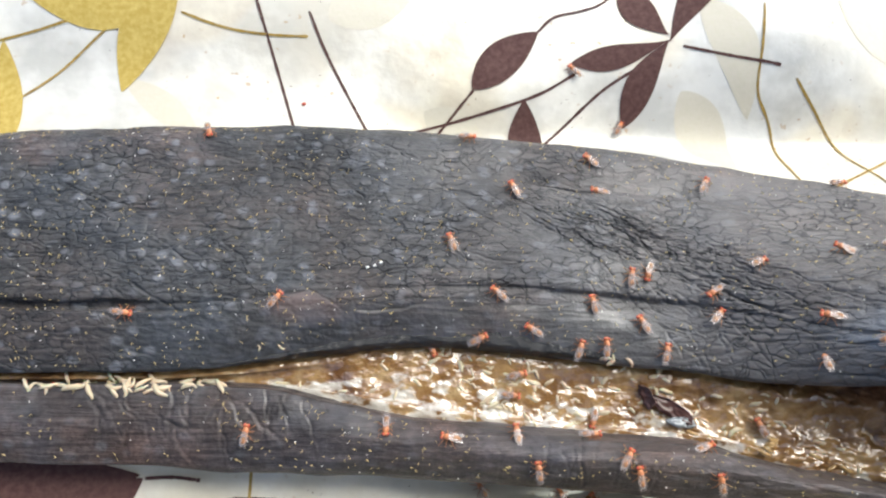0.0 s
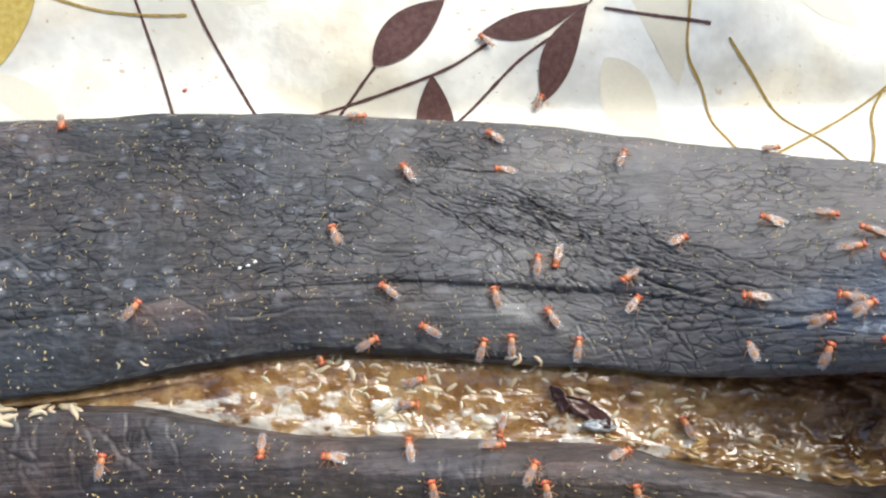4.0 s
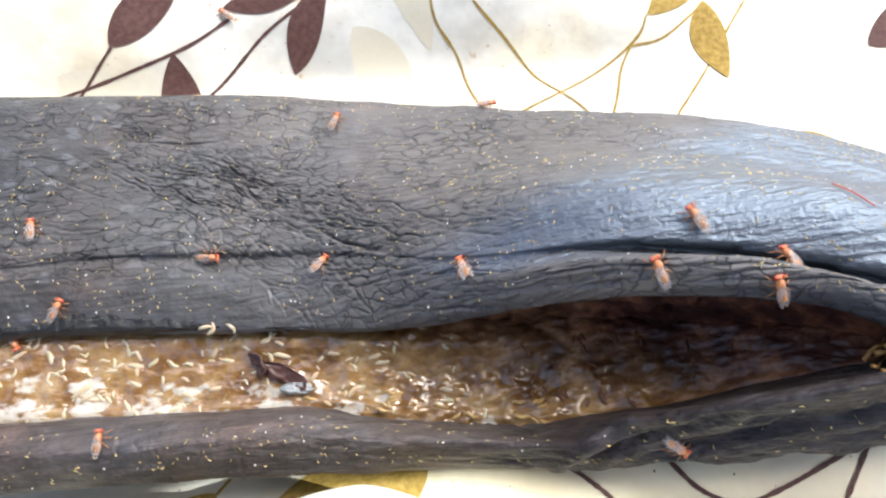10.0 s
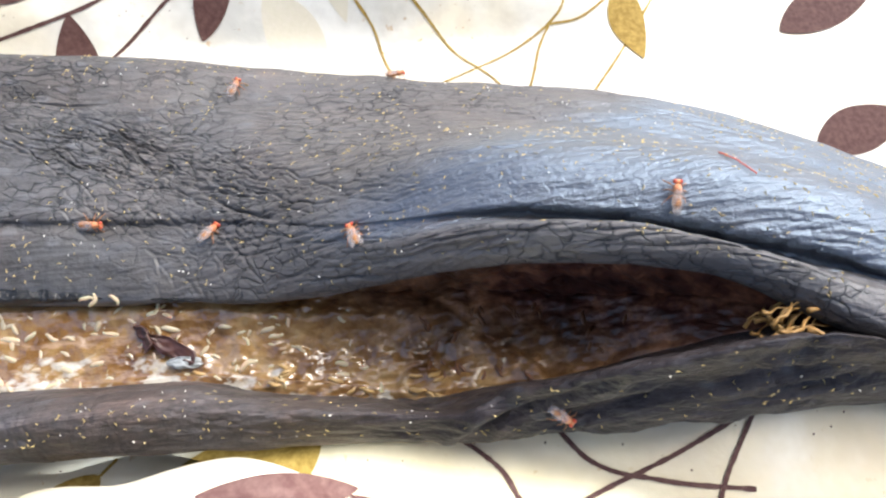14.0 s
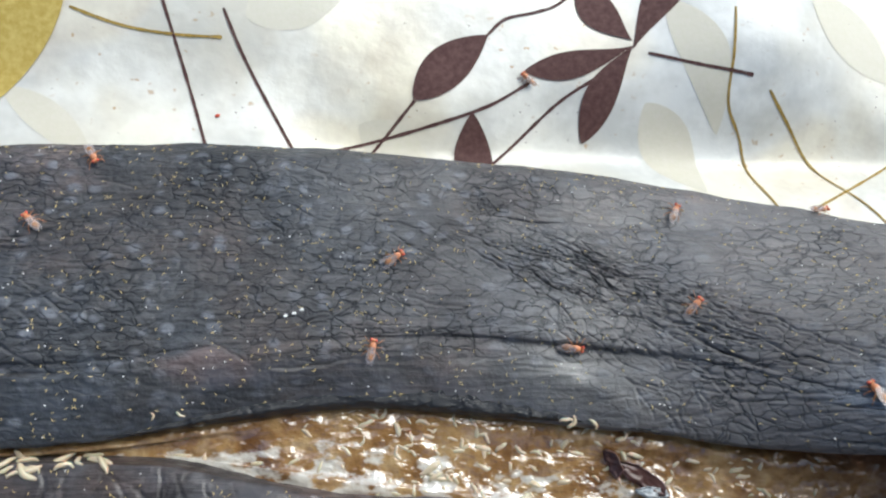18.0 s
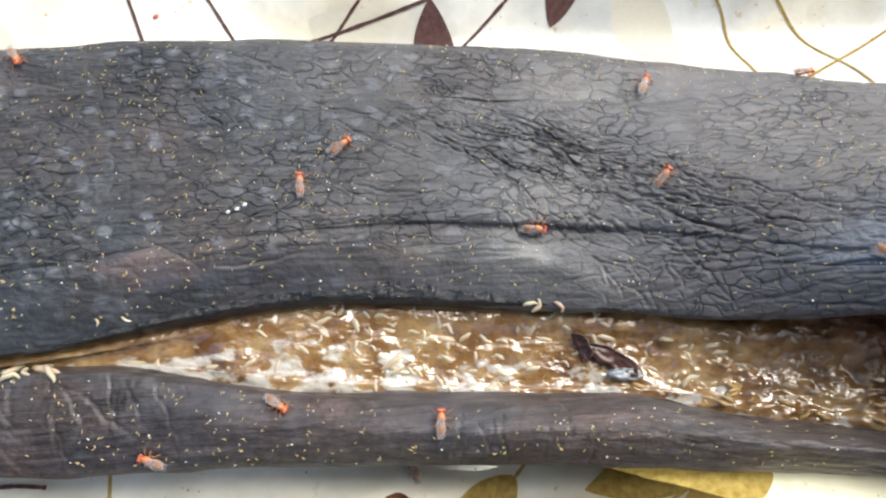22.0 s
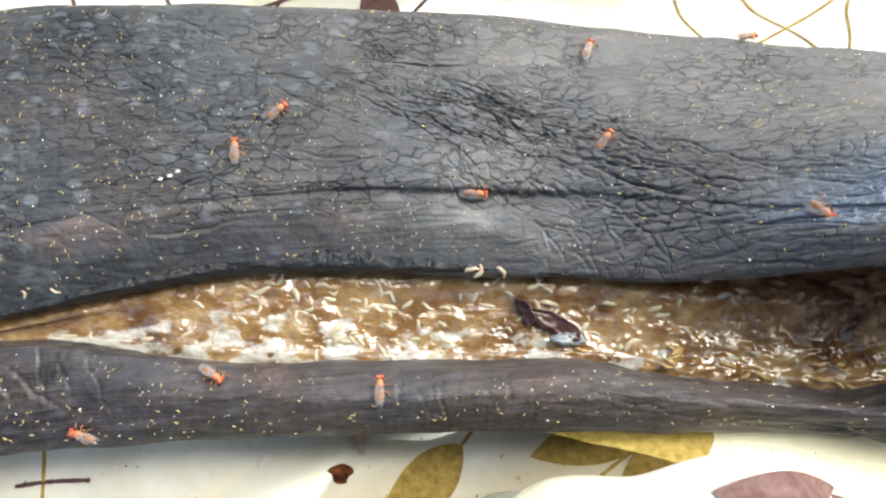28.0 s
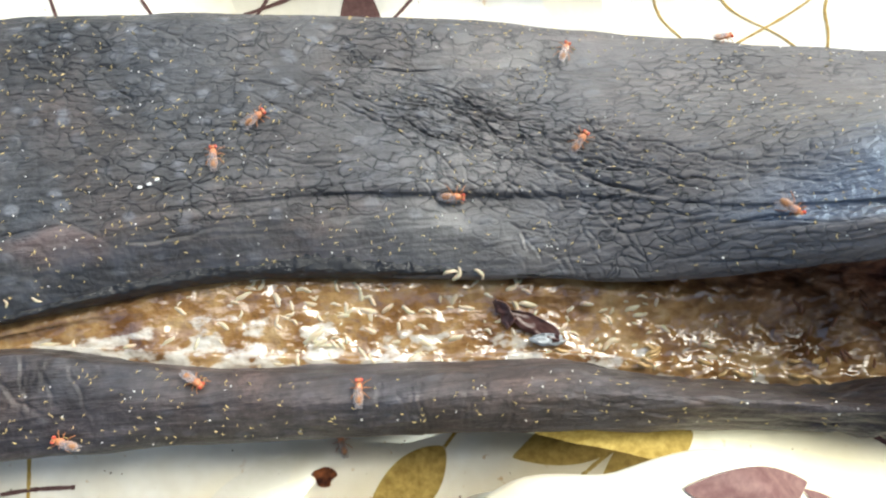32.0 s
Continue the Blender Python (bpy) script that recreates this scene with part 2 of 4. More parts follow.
def cloth_material():
    m = material("printed_vinyl", rough=0.35)
    k = Nodes(m)
    base = k.ramp(k.noise(28, 4), (0.4, (0.51, 0.51, 0.475)), (0.5, (0.545, 0.53, 0.465)), (0.6, (0.54, 0.5, 0.38)))
    ghost = k.ramp(k.noise(42, 1.5, 0.4), (0.55, 0.0), (0.59, 1.0))
    tone = k.mix(k.mix(0.42, (0, 0, 0), ghost), base, (0.53, 0.45, 0.3))
    cloud = k.ramp(k.noise(85, 4, 0.65), (0.4, 0.4), (0.6, 0.58))
    tone = k.mix(0.9, tone, cloud, "OVERLAY")
    dirt = k.ramp(k.noise(900, 2, 0.5), (0.68, 0.0), (0.74, 1.0))
    area = k.ramp(k.noise(60, 2), (0.42, 0.0), (0.62, 0.9))
    s = k.n.new("ShaderNodeSeparateXYZ")
    k.l.new(k.place, s.inputs[0])
    near = k.n.new("ShaderNodeMapRange")
    k.l.new(s.outputs["Y"], near.inputs["Value"])
    near.inputs["From Min"].default_value, near.inputs["From Max"].default_value = 0.006, -0.006
    juice = k.ramp(k.noise(130, 4, 0.65), (0.36, 0.15), (0.62, 0.75))
    tone = k.mix(k.mix(1.0, near.outputs["Result"], juice, "MULTIPLY"), tone, (0.46, 0.39, 0.24))
    k.color(k.mix(k.mix(1.0, dirt, area, "MULTIPLY"), tone, (0.34, 0.21, 0.09)))
    k.bump((k.noise(60, 4), 0.0007), (k.noise(2200, 2), 0.00002))
    return m


def print_material(name, dark, light):
    m = material(name, rough=0.6, spec=0.06)
    k = Nodes(m)
    k.color(k.ramp(k.noise(1500, 3, 0.6), (0.35, dark), (0.7, light)))
    k.bump((k.noise(55, 3), 0.0006), (k.noise(2200, 2), 0.00002))
    return m


def pulp_material():
    m = material("rotting_pulp", rough=0.16, spec=0.7)
    k = Nodes(m)
    lumps = k.noise(330, 4, 0.6)
    fresh = k.ramp(lumps, (0.32, (0.1, 0.045, 0.014)), (0.46, (0.19, 0.1, 0.034)), (0.56, (0.26, 0.155, 0.06)), (0.7, (0.36, 0.25, 0.12)))
    # old pulp: dark red-brown of its own, with the cavity's shade painted in
    old = k.ramp(lumps, (0.34, (0.025, 0.009, 0.008)), (0.5, (0.085, 0.03, 0.021)), (0.62, (0.24, 0.1, 0.055)))
    s = k.n.new("ShaderNodeSeparateXYZ")
    k.l.new(k.place, s.inputs[0])
    e = k.n.new("ShaderNodeMath")
    e.operation = "MULTIPLY_ADD"
    k.l.new(s.outputs["Y"], e.inputs[0])
    e.inputs[1].default_value = 1.6
    k.l.new(s.outputs["X"], e.inputs[2])
    w = k.n.new("ShaderNodeMath")
    w.operation = "MULTIPLY_ADD"
    k.l.new(k.noise(160, 3), w.inputs[0])
    w.inputs[1].default_value = 0.016
    k.l.new(e.outputs[0], w.inputs[2])
    f = k.n.new("ShaderNodeMapRange")
    k.l.new(w.outputs[0], f.inputs["Value"])
    f.inputs["From Min"].default_value, f.inputs["From Max"].default_value = 0.057, 0.074
    # white sky glare on the wet pulp, painted into the base colour
    glare_node = k.n.new("ShaderNodeAttribute")
    glare_node.attribute_name = "glare"
    g = k.n.new("ShaderNodeMath")
    g.operation = "MULTIPLY_ADD"
    k.l.new(k.noise(560, 4, 0.55, k.scaled(0.7, 1.25, 1)), g.inputs[0])
    g.inputs[1].default_value = 1.5
    k.l.new(glare_node.outputs["Fac"], g.inputs[2])
    glare_mask = k.ramp(g.outputs[0], (0.8, 0.0), (0.88, 0.7), (1.02, 1.0))
    k.color(k.mix(glare_mask, k.mix(f.outputs["Result"], fresh, old), (0.46, 0.43, 0.37)))
    k.rough(k.mix(f.outputs["Result"], (0.13, 0.13, 0.13), (0.45, 0.45, 0.45)))
    k.b.inputs["Subsurface Weight"].default_value = 0.0
    k.bump((k.noise(420, 3, 0.5), 0.0005), (k.noise(1200, 2, 0.5, k.scaled(0.7, 1.2, 1)), 0.00016))
    k.l.new(k.b.inputs["Normal"].links[0].from_socket, k.b.inputs["Coat Normal"])
    h = k.n.new("ShaderNodeMapRange")
    k.l.new(w.outputs[0], h.inputs["Value"])
    h.inputs["From Min"].default_value, h.inputs["From Max"].default_value = 0.046, 0.07
    k.l.new(k.mix(h.outputs["Result"], (1, 1, 1), (0.25, 0.25, 0.25)), k.b.inputs["Coat Weight"])
    k.l.new(k.mix(h.outputs["Result"], (0.7, 0.7, 0.7), (0.22, 0.22, 0.22)), k.b.inputs["Specular IOR Level"])
    k.b.inputs["Coat Roughness"].default_value, k.b.inputs["Coat IOR"].default_value = 0.04, 1.6
    return m


# last colour of each: base tone mixed in at the plump end
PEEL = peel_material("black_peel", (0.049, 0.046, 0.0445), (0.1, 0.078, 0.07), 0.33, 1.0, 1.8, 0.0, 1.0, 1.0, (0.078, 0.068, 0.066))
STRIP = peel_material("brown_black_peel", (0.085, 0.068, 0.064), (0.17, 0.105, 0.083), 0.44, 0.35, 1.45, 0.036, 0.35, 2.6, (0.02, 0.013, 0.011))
CLOTH = cloth_material()
PULP = pulp_material()
PRINT_BROWN = print_material("brown_print", (0.06, 0.03, 0.028), (0.095, 0.055, 0.048))
PRINT_OLIVE = print_material("olive_print", (0.2, 0.13, 0.03), (0.34, 0.24, 0.07))
PRINT_GOLD = print_material("gold_print", (0.34, 0.25, 0.06), (0.45, 0.35, 0.11))
PRINT_PALE = print_material("pale_print", (0.5, 0.475, 0.38), (0.52, 0.49, 0.41))
STAIN = print_material("burnt_stain", (0.02, 0.006, 0.004), (0.13, 0.04, 0.012))
PLASTER = material("brown_plaster", (0.42, 0.4, 0.37), 0.9)
kp = Nodes(PLASTER)
kp.color(kp.ramp(kp.noise(9, 4), (0.4, (0.17, 0.15, 0.13)), (0.6, (0.22, 0.2, 0.17))))
LARVA = material("larva_skin", (0.44, 0.37, 0.25), 0.2)
LARVA.node_tree.nodes["Principled BSDF"].inputs["Subsurface Weight"].default_value = 0.2
LARVA.node_tree.nodes["Principled BSDF"].inputs["Subsurface Scale"].default_value = 0.0006
PUPA = material("pupa_shell", (0.38, 0.25, 0.1), 0.3)
JUICE = material("black_juice", (0.012, 0.012, 0.012), 0.22)
kj = Nodes(JUICE)
kj.bump((kj.noise(900, 4), 0.0006), (kj.noise(2600, 3), 0.0003))
PUPA_DARK = material("dark_pupa", (0.13, 0.05, 0.018), 0.3)
FLAKE = material("dark_flake", (0.055, 0.022, 0.017), 0.35)
FLAKE_GREY = material("grey_flake", (0.26, 0.28, 0.29), 0.2)
SPECK = material("yellow_speck", (0.52, 0.4, 0.16), 0.5)
SPECK_WHITE = material("white_speck", (0.75, 0.74, 0.68), 0.4)
FIBRE = material("stalk_fibre", (0.3, 0.17, 0.05), 0.5)
FLY_BODY = material("fly_thorax", (0.44, 0.17, 0.07), 0.35)
FLY_BELLY = material("fly_abdomen", (0.36, 0.18, 0.08), 0.35)
FLY_EYE = material("fly_eye", (0.47, 0.065, 0.03), 0.3)
FLY_LEG = material("fly_leg", (0.3, 0.12, 0.04), 0.5)
FLY_WING = material("fly_wing", (0.36, 0.31, 0.29), 0.25, 0.6)
FLY_WING.node_tree.nodes["Principled BSDF"].inputs["Alpha"].default_value = 0.42


# ---- shape tools ----
def link(name, mesh, mat, parent=None, label=""):
    mesh.materials.append(mat)
    ob = new(name, mesh)
    if parent:
        ob.parent = parent
    return tagged(ob, label)


def mesh_of(name, co, faces, smooth=True):
    mesh = bpy.data.meshes.new(name)
    mesh.from_pydata([tuple(c) for c in co], [], faces)
    mesh.polygons.foreach_set("use_smooth", [smooth] * len(mesh.polygons))
    mesh.update()
    return mesh


def sheet(name, co, mat, parent=None, label="", flip=False):
    """A smooth grid mesh from an array of places, rows by columns."""
    rows, cols = co.shape[:2]
    mesh = bpy.data.meshes.new(name)
    idx = np.arange(rows * cols).reshape(rows, cols)
    a, b, c, d = idx[:-1, :-1], idx[1:, :-1], idx[1:, 1:], idx[:-1, 1:]
    quads = np.stack([a, d, c, b] if flip else [a, b, c, d], -1).reshape(-1, 4)
    mesh.vertices.add(rows * cols)
    mesh.vertices.foreach_set("co", co.reshape(-1).astype(np.float32))
    mesh.loops.add(quads.size)
    mesh.loops.foreach_set("vertex_index", quads.reshape(-1).astype(np.int32))
    mesh.polygons.add(len(quads))
    mesh.polygons.foreach_set("loop_start", np.arange(0, quads.size, 4, dtype=np.int32))
    mesh.polygons.foreach_set("use_smooth", np.ones(len(quads), bool))
    mesh.update(calc_edges=True)
    return link(name, mesh, mat, parent, label)


def tube(path, radii, sides=8, flat=1.0):
    """Places and faces of a closed tube round a path, with a radius at each place."""
    path = [Vector(p) for p in path]
    co, faces = [], []
    for i, p in enumerate(path):
        d = (path[min(i + 1, len(path) - 1)] - path[max(i - 1, 0)]).normalized()
        u = d.orthogonal().normalized() if abs(d.z) > 0.95 else d.cross(Vector((0, 0, 1))).normalized()
        v = u.cross(d)
        for k in range(sides):
            a = 2 * math.pi * k / sides
            co.append(p + radii[i] * (math.cos(a) * u + flat * math.sin(a) * v))
    for i in range(len(path) - 1):
        for k in range(sides):
            n = (k + 1) % sides
            faces.append((i * sides + k, i * sides + n, (i + 1) * sides + n, (i + 1) * sides + k))
    faces.append(tuple(range(sides - 1, -1, -1)))
    faces.append(tuple(range((len(path) - 1) * sides, len(path) * sides)))
    return co, faces


def ball(cx, cy, cz, rx, ry, rz, n=10, m=7):
    co, faces = [], []
    for i in range(m + 1):
        a = math.pi * (0.02 + 0.96 * i / m)
        for k in range(n):
            b = 2 * math.pi * k / n
            co.append((cx + rx * math.cos(a), cy + ry * math.sin(a) * math.cos(b), cz + rz * math.sin(a) * math.sin(b)))
    for i in range(m):
        for k in range(n):
            j = (k + 1) % n
            faces.append((i * n + k, i * n + j, (i + 1) * n + j, (i + 1) * n + k))
    faces.append(tuple(range(n - 1, -1, -1)))
    faces.append(tuple(range(m * n, m * n + n)))
    return co, faces


def along(text, soft=2.5):
    """A smooth function of x from a short text of x:value stations, in millimetres."""
    px, pv = zip(*[map(float, w.split(":")) for w in text.split()])
    fine = np.arange(-90, 131, 0.5)
    v = np.interp(fine, px, pv)
    k = np.exp(-0.5 * (np.arange(-20, 21) * 0.5 / soft) ** 2)
    v = np.convolve(np.pad(v, 20, "edge"), k / k.sum(), "valid")
    return lambda x: np.interp(x, fine, v)


def spline(ctrl, count):
    """Catmull-Rom through control places ctrl (K, N, 3): gives (N, count, 3), evenly along the section."""
    K = len(ctrl)
    length = np.linalg.norm(np.diff(ctrl, axis=0), axis=2).mean(1)
    u = np.interp(np.linspace(0, 1, count), np.concatenate([[0], np.cumsum(length)]) / length.sum(), np.arange(K))
    i = np.minimum(u.astype(int), K - 2)
    f = (u - i)[:, None, None]
    p = np.concatenate([2 * ctrl[:1] - ctrl[1:2], ctrl, 2 * ctrl[-1:] - ctrl[-2:-1]])
    a, b, c, d = p[i], p[i + 1], p[i + 2], p[i + 3]
    v = 0.5 * (2 * b + (c - a) * f + (2 * a - 5 * b + 4 * c - d) * f**2 + (3 * b - a - 3 * c + d) * f**3)
    return v.transpose(1, 0, 2)


def normals(co):
    n = np.cross(np.gradient(co, axis=0), np.gradient(co, axis=1))
    return n / np.maximum(np.linalg.norm(n, axis=2, keepdims=True), 1e-9)


def hashed(i, j, seed):
    h = np.sin(i * 127.1 + j * 311.7 + seed * 74.7) * 43758.5453
    return h - np.floor(h)


def smooth_noise(u, v, seed=0):
    """Value noise from -1 to 1, one lump a unit."""
    i, j = np.floor(u), np.floor(v)
    f, g = u - i, v - j
    f, g = f * f * (3 - 2 * f), g * g * (3 - 2 * g)
    a, b, c, d = hashed(i, j, seed), hashed(i + 1, j, seed), hashed(i, j + 1, seed), hashed(i + 1, j + 1, seed)
    return 2 * (a + (b - a) * f + (c - a) * g + (a - b - c + d) * f * g) - 1


def fractal(u, v, seed=0, octaves=3):
    return sum(smooth_noise(u * 2**o, v * 2**o, seed + o) / 2**o for o in range(octaves))


def pebbles(u, v, seed=0):
    """How far a place lies from the border of its cell, one cell a unit."""
    i, j = np.floor(u), np.floor(v)
    first, second = np.full(u.shape, 9.0), np.full(u.shape, 9.0)
    for a in (-1, 0, 1):
        for b in (-1, 0, 1):
            d = np.hypot(i + a + hashed(i + a, j + b, seed) - u, j + b + hashed(i + a, j + b, seed + 5) - v)
            second = np.minimum(np.maximum(first, d), second)
            first = np.minimum(first, d)
    return second - first


def crease(x, y, path, width, depth):
    """A groove of that width and depth along a path, shallow at its ends."""
    best = np.zeros(x.shape)
    lo, hi = path.min(0) - 3 * width, path.max(0) + 3 * width
    near = (x > lo[0]) & (x < hi[0]) & (y > lo[1]) & (y < hi[1])
    px, py = x[near], y[near]
    got = np.zeros(px.shape)
    n = len(path) - 1
    for i in range(n):
        (ax, ay), (bx, by) = path[i], path[i + 1]
        ex, ey = bx - ax, by - ay
        t = np.clip(((px - ax) * ex + (py - ay) * ey) / (ex * ex + ey * ey), 0, 1)
        side = (px - ax - t * ex) * ey - (py - ay - t * ey) * ex
        d = np.hypot(px - ax - t * ex, py - ay - t * ey) / width
        fade = np.sin(np.pi * np.clip((i + t + 0.3) / (n + 0.6), 0, 1)) ** 0.6
        cut = np.exp(-(d**2)) - 0.2 * np.exp(-((d - 2.0) ** 2)) * (side > 0)
        got = np.where(np.abs(cut * fade) > np.abs(got), cut * fade, got)
    best[near] = got
    return depth * best


def wander(rng, x, y, angle, length, turn=0.0, wobble=14):
    path = [(x, y)]
    for _ in range(max(3, int(length / 0.9))):
        a = radians(angle + rng.uniform(-wobble, wobble))
        x, y = x + 0.9 * math.cos(a), y + 0.9 * math.sin(a)
        angle += turn
        path.append((x, y))
    return np.array(path)


# ---- the tablecloth ----
cloth_floor = along("-75:0 0:0.2 8:1.6 14:1 19:0.8 24:2.6 32:5.8 36.6:9 43:11.3 49:15 53:17 60:19 66:20 90:18 112:14")


def cloth_z(x, y):
    """The vinyl's height: sunk along the back of the fruit, pushed up under its thick end in front."""
    rise = np.clip((y - 47) / 14, 0, 1)
    left = np.clip((y - 44) / 14, 0, 1)
    mid = 1 / (1 + np.exp(np.clip((18 - x) / 2, -50, 50))) / (1 + np.exp(np.clip((x - 62) / 3, -50, 50)))
    dip = -(3.2 + 1.0 * mid) * np.exp(-(((y - 42.0 - mid) / (4.2 + 1.2 * mid)) ** 2)) / (1 + np.exp(np.clip((-3 - x) / 2.5, -50, 50))) / (1 + np.exp(np.clip((x - 70) / 4, -50, 50)))
    rise = 2.0 * rise**2 * (3 - 2 * rise) / (1 + np.exp(np.clip((x - 60) / 4, -50, 50)))
    left = 2.0 * left**2 * (3 - 2 * left) / (1 + np.exp(np.clip((x + 2) / 4, -50, 50)))
    front = np.clip((1.5 - y) / 3.5, 0, 1)
    front = front**2 * (3 - 2 * front) * np.clip((y + 95) / 75, 0, 1)
    front = cloth_floor(x) * front * np.clip((200 - x) / 80, 0, 1)
    hump = np.clip((y - 42) / 13, 0, 1)
    hump = 3.6 * hump**2 * (3 - 2 * hump) * np.exp(-(((x - 48) / 11) ** 2))
    return dip + rise + left + front + hump + 0.12 * fractal(x / 13 + 3.1, y / 11 + 0.7, 11, 2)


tablecloth = tagged(new("tablecloth"), "cream vinyl tablecloth with printed brown and olive leaf sprays", "tablecloth", kind="structure")
far = np.concatenate([np.linspace(-450, -70, 40)[:-1], np.linspace(-70, 130, 401), np.linspace(130, 450, 40)[1:]])
deep = np.concatenate([np.linspace(-450, -40, 40)[:-1], np.linspace(-40, 90, 261), np.linspace(90, 450, 40)[1:]])
gx, gy = np.meshgrid(far, deep, indexing="ij")
vinyl = sheet("vinyl_sheet", np.stack([gx, gy, cloth_z(gx, gy)], -1) * MM, CLOTH, tablecloth)

# ---- a fold of the cloth that stands up in front of the fruit ----
fold_y = along("-20:-30 4:-16 12:-8 16:-4.6 18:-3.1 20:-2.2 22:-2.2 25:-2.7 27:-2.3 29:-2 31.5:-1.9 33:-2.4 34.6:-3.1 37:-4.6 40:-6.5 46:-11 60:-20 112:-40", 0.7)
fold_z = along("-20:2 4:9 12:17 17:20.5 24:21.5 34:20.8 37:19 41:16.5 47:13.5 60:9 112:2", 1.5)


def fold_top(x, back):
    """Height of the fold's upper face at a distance back from its crest."""
    return fold_z(x) + 0.5 * np.sin(np.clip(back / 3, 0, 1) * math.pi) - 0.012 * back**1.9 + 0.25 * fractal(x / 5, back / 5, 17, 2) * np.clip(back / 2, 0, 1)


fold_x = np.linspace(-20, 70, 361)
rows = [(fold_y(fold_x) - 2.6, np.minimum(cloth_floor(fold_x), fold_z(fold_x)) - 1.0), (fold_y(fold_x) - 1.5, 0.5 * cloth_floor(fold_x) + 0.5 * fold_z(fold_x)), (fold_y(fold_x) - 0.5, fold_z(fold_x) - 1.6), (fold_y(fold_x) - 0.04, fold_z(fold_x) - 0.4)]
rows += [(fold_y(fold_x) - d, fold_top(fold_x, d)) for d in (0.1, 0.6, 1.5, 3, 5, 8, 12, 18, 26, 36)]
sheet("cloth_fold", spline(np.stack([np.stack([fold_x, y, z], -1) for y, z in rows]), 90) * MM, CLOTH, tablecloth, "raised fold of cream vinyl cloth in sunlight", flip=True)


# ---- added blockers out of sight, board above and wall in front: light comes in from behind the fruit ----
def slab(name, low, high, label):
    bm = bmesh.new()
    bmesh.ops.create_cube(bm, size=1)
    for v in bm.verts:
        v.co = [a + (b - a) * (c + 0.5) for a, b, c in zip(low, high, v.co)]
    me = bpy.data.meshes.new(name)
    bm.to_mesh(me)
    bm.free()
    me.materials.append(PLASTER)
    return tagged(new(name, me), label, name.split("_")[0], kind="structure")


slab("ceiling", (-0.45, -0.24, 0.5), (0.22, 0.085, 0.52), "unseen brown board added above the table to block the sky")
slab("wall_south", (-0.45, -0.472, -0.02), (0.33, -0.452, 0.17), "unseen brown wall added to block light from the front")


def points(text):
    return np.array([[float(v) for v in w.split(",")] for w in text.split()])


def smoothed(path, count):
    return spline(np.concatenate([path, 0 * path[:, :1]], 1)[:, None, :], count)[0][:, :2]


def printed_stem(text, mat, width=0.34):
    path = smoothed(points(text), 60)
    d = np.gradient(path, axis=0)
    d = np.stack([-d[:, 1], d[:, 0]], 1) / np.linalg.norm(d, axis=1)[:, None]
    w = 0.5 * width * (1 + 0.2 * smooth_noise(np.arange(60) * 0.8, np.arange(60) * 0.0, 3))[:, None]
    rows = np.stack([path - d * w, path, path + d * w], 1)
    co = np.concatenate([rows, cloth_z(rows[..., :1], rows[..., 1:]) + 0.11], -1)
    return sheet("printed_stem", co * MM, mat, tablecloth, flip=True)


def printed_leaf(base, tip, width, mat, bend=0.0, fullest=0.45, height=cloth_z):
    """A leaf shape from its base to its tip; bend bows its middle line, fullest says where it is widest."""
    a, b = np.array(base), np.array(tip)
    d = b - a
    side = np.array([-d[1], d[0]]) / np.linalg.norm(d)
    t = np.linspace(0, 1, 40)
    mid = a + t[:, None] * d + (bend * 4 * t * (1 - t))[:, None] * side
    p = np.log(0.5) / np.log(fullest)
    w = 0.5 * width * np.sin(np.pi * np.clip(t, 0.0, 1)**p) ** 0.85 + 0.03
    rows = np.stack([mid + (w * k)[:, None] * side for k in np.linspace(-1, 1, 13)], 1)
    co = np.concatenate([rows, height(rows[..., :1], rows[..., 1:]) + (0.05 if mat == PRINT_PALE else 0.13)], -1)
    return sheet("printed_leaf", co * MM, mat, tablecloth, flip=True)


for text in ("-20.0,60.5 -18.7,56.9 -16.1,49.1 -13.6,41.3 -12.0,36.0", "-12.3,55.7 -10.0,50.7 -4.9,41.5 -2.2,37.0", "-6.0,39.5 0.7,42.5 14.5,46.7 21.0,50.2", "1.0,38.6 3.8,42.6 8.1,47.6",
             "16.1,55.2 18.3,57.3 21.8,58.3 24.7,59.6 28.9,63.6", "14.3,38.6 17.3,41.9 23.8,47.9 28.8,51.1 31.5,53.0", "34.7,53.7 40.7,52.0 46.5,50.8", "-17.0,-0.4 -14.5,-0.3 -11.4,-0.5", "-25.3,1.6 -22.5,1.7 -19.9,1.4"):
    printed_stem(text, PRINT_BROWN)
for text in ("44.3,58.1 44.0,53 44.3,48.5 47.2,44.4 48.2,36.8 49.3,34", "48.9,49.6 54.7,44.4 60.2,34.7 61.4,32.6", "48.5,33.5 53.7,36.2 67.4,43.8 70.3,47.4 71.7,49.2",
             "61.6,32 63.4,35.0 66.2,41.1 67.8,43.9", "67.8,44.0 71.9,44.4 76.7,47.5", "69.0,31.2 70.4,33.2 75.7,39.2 83.4,48.7 93,58"):
    printed_stem(text, PRINT_OLIVE, 0.29)
for text in ("-27.6,55.0 -24.2,53.9 -20.9,53.2 -16.5,52.8 -12.4,52.8", "-49.1,51.1 -44.2,52.5 -40.0,53.9", "-46.0,44.1 -42.1,47.4 -36.7,52.6 -33,55.4", "-15.0,3 -14.9,-1.5 -14.9,-9", "19.4,0.4 18.2,-0.8", "33,-0.9 31.6,-2.0 29.9,-3.1 28.5,-4.1"):
    printed_stem(text, PRINT_OLIVE, 0.3)
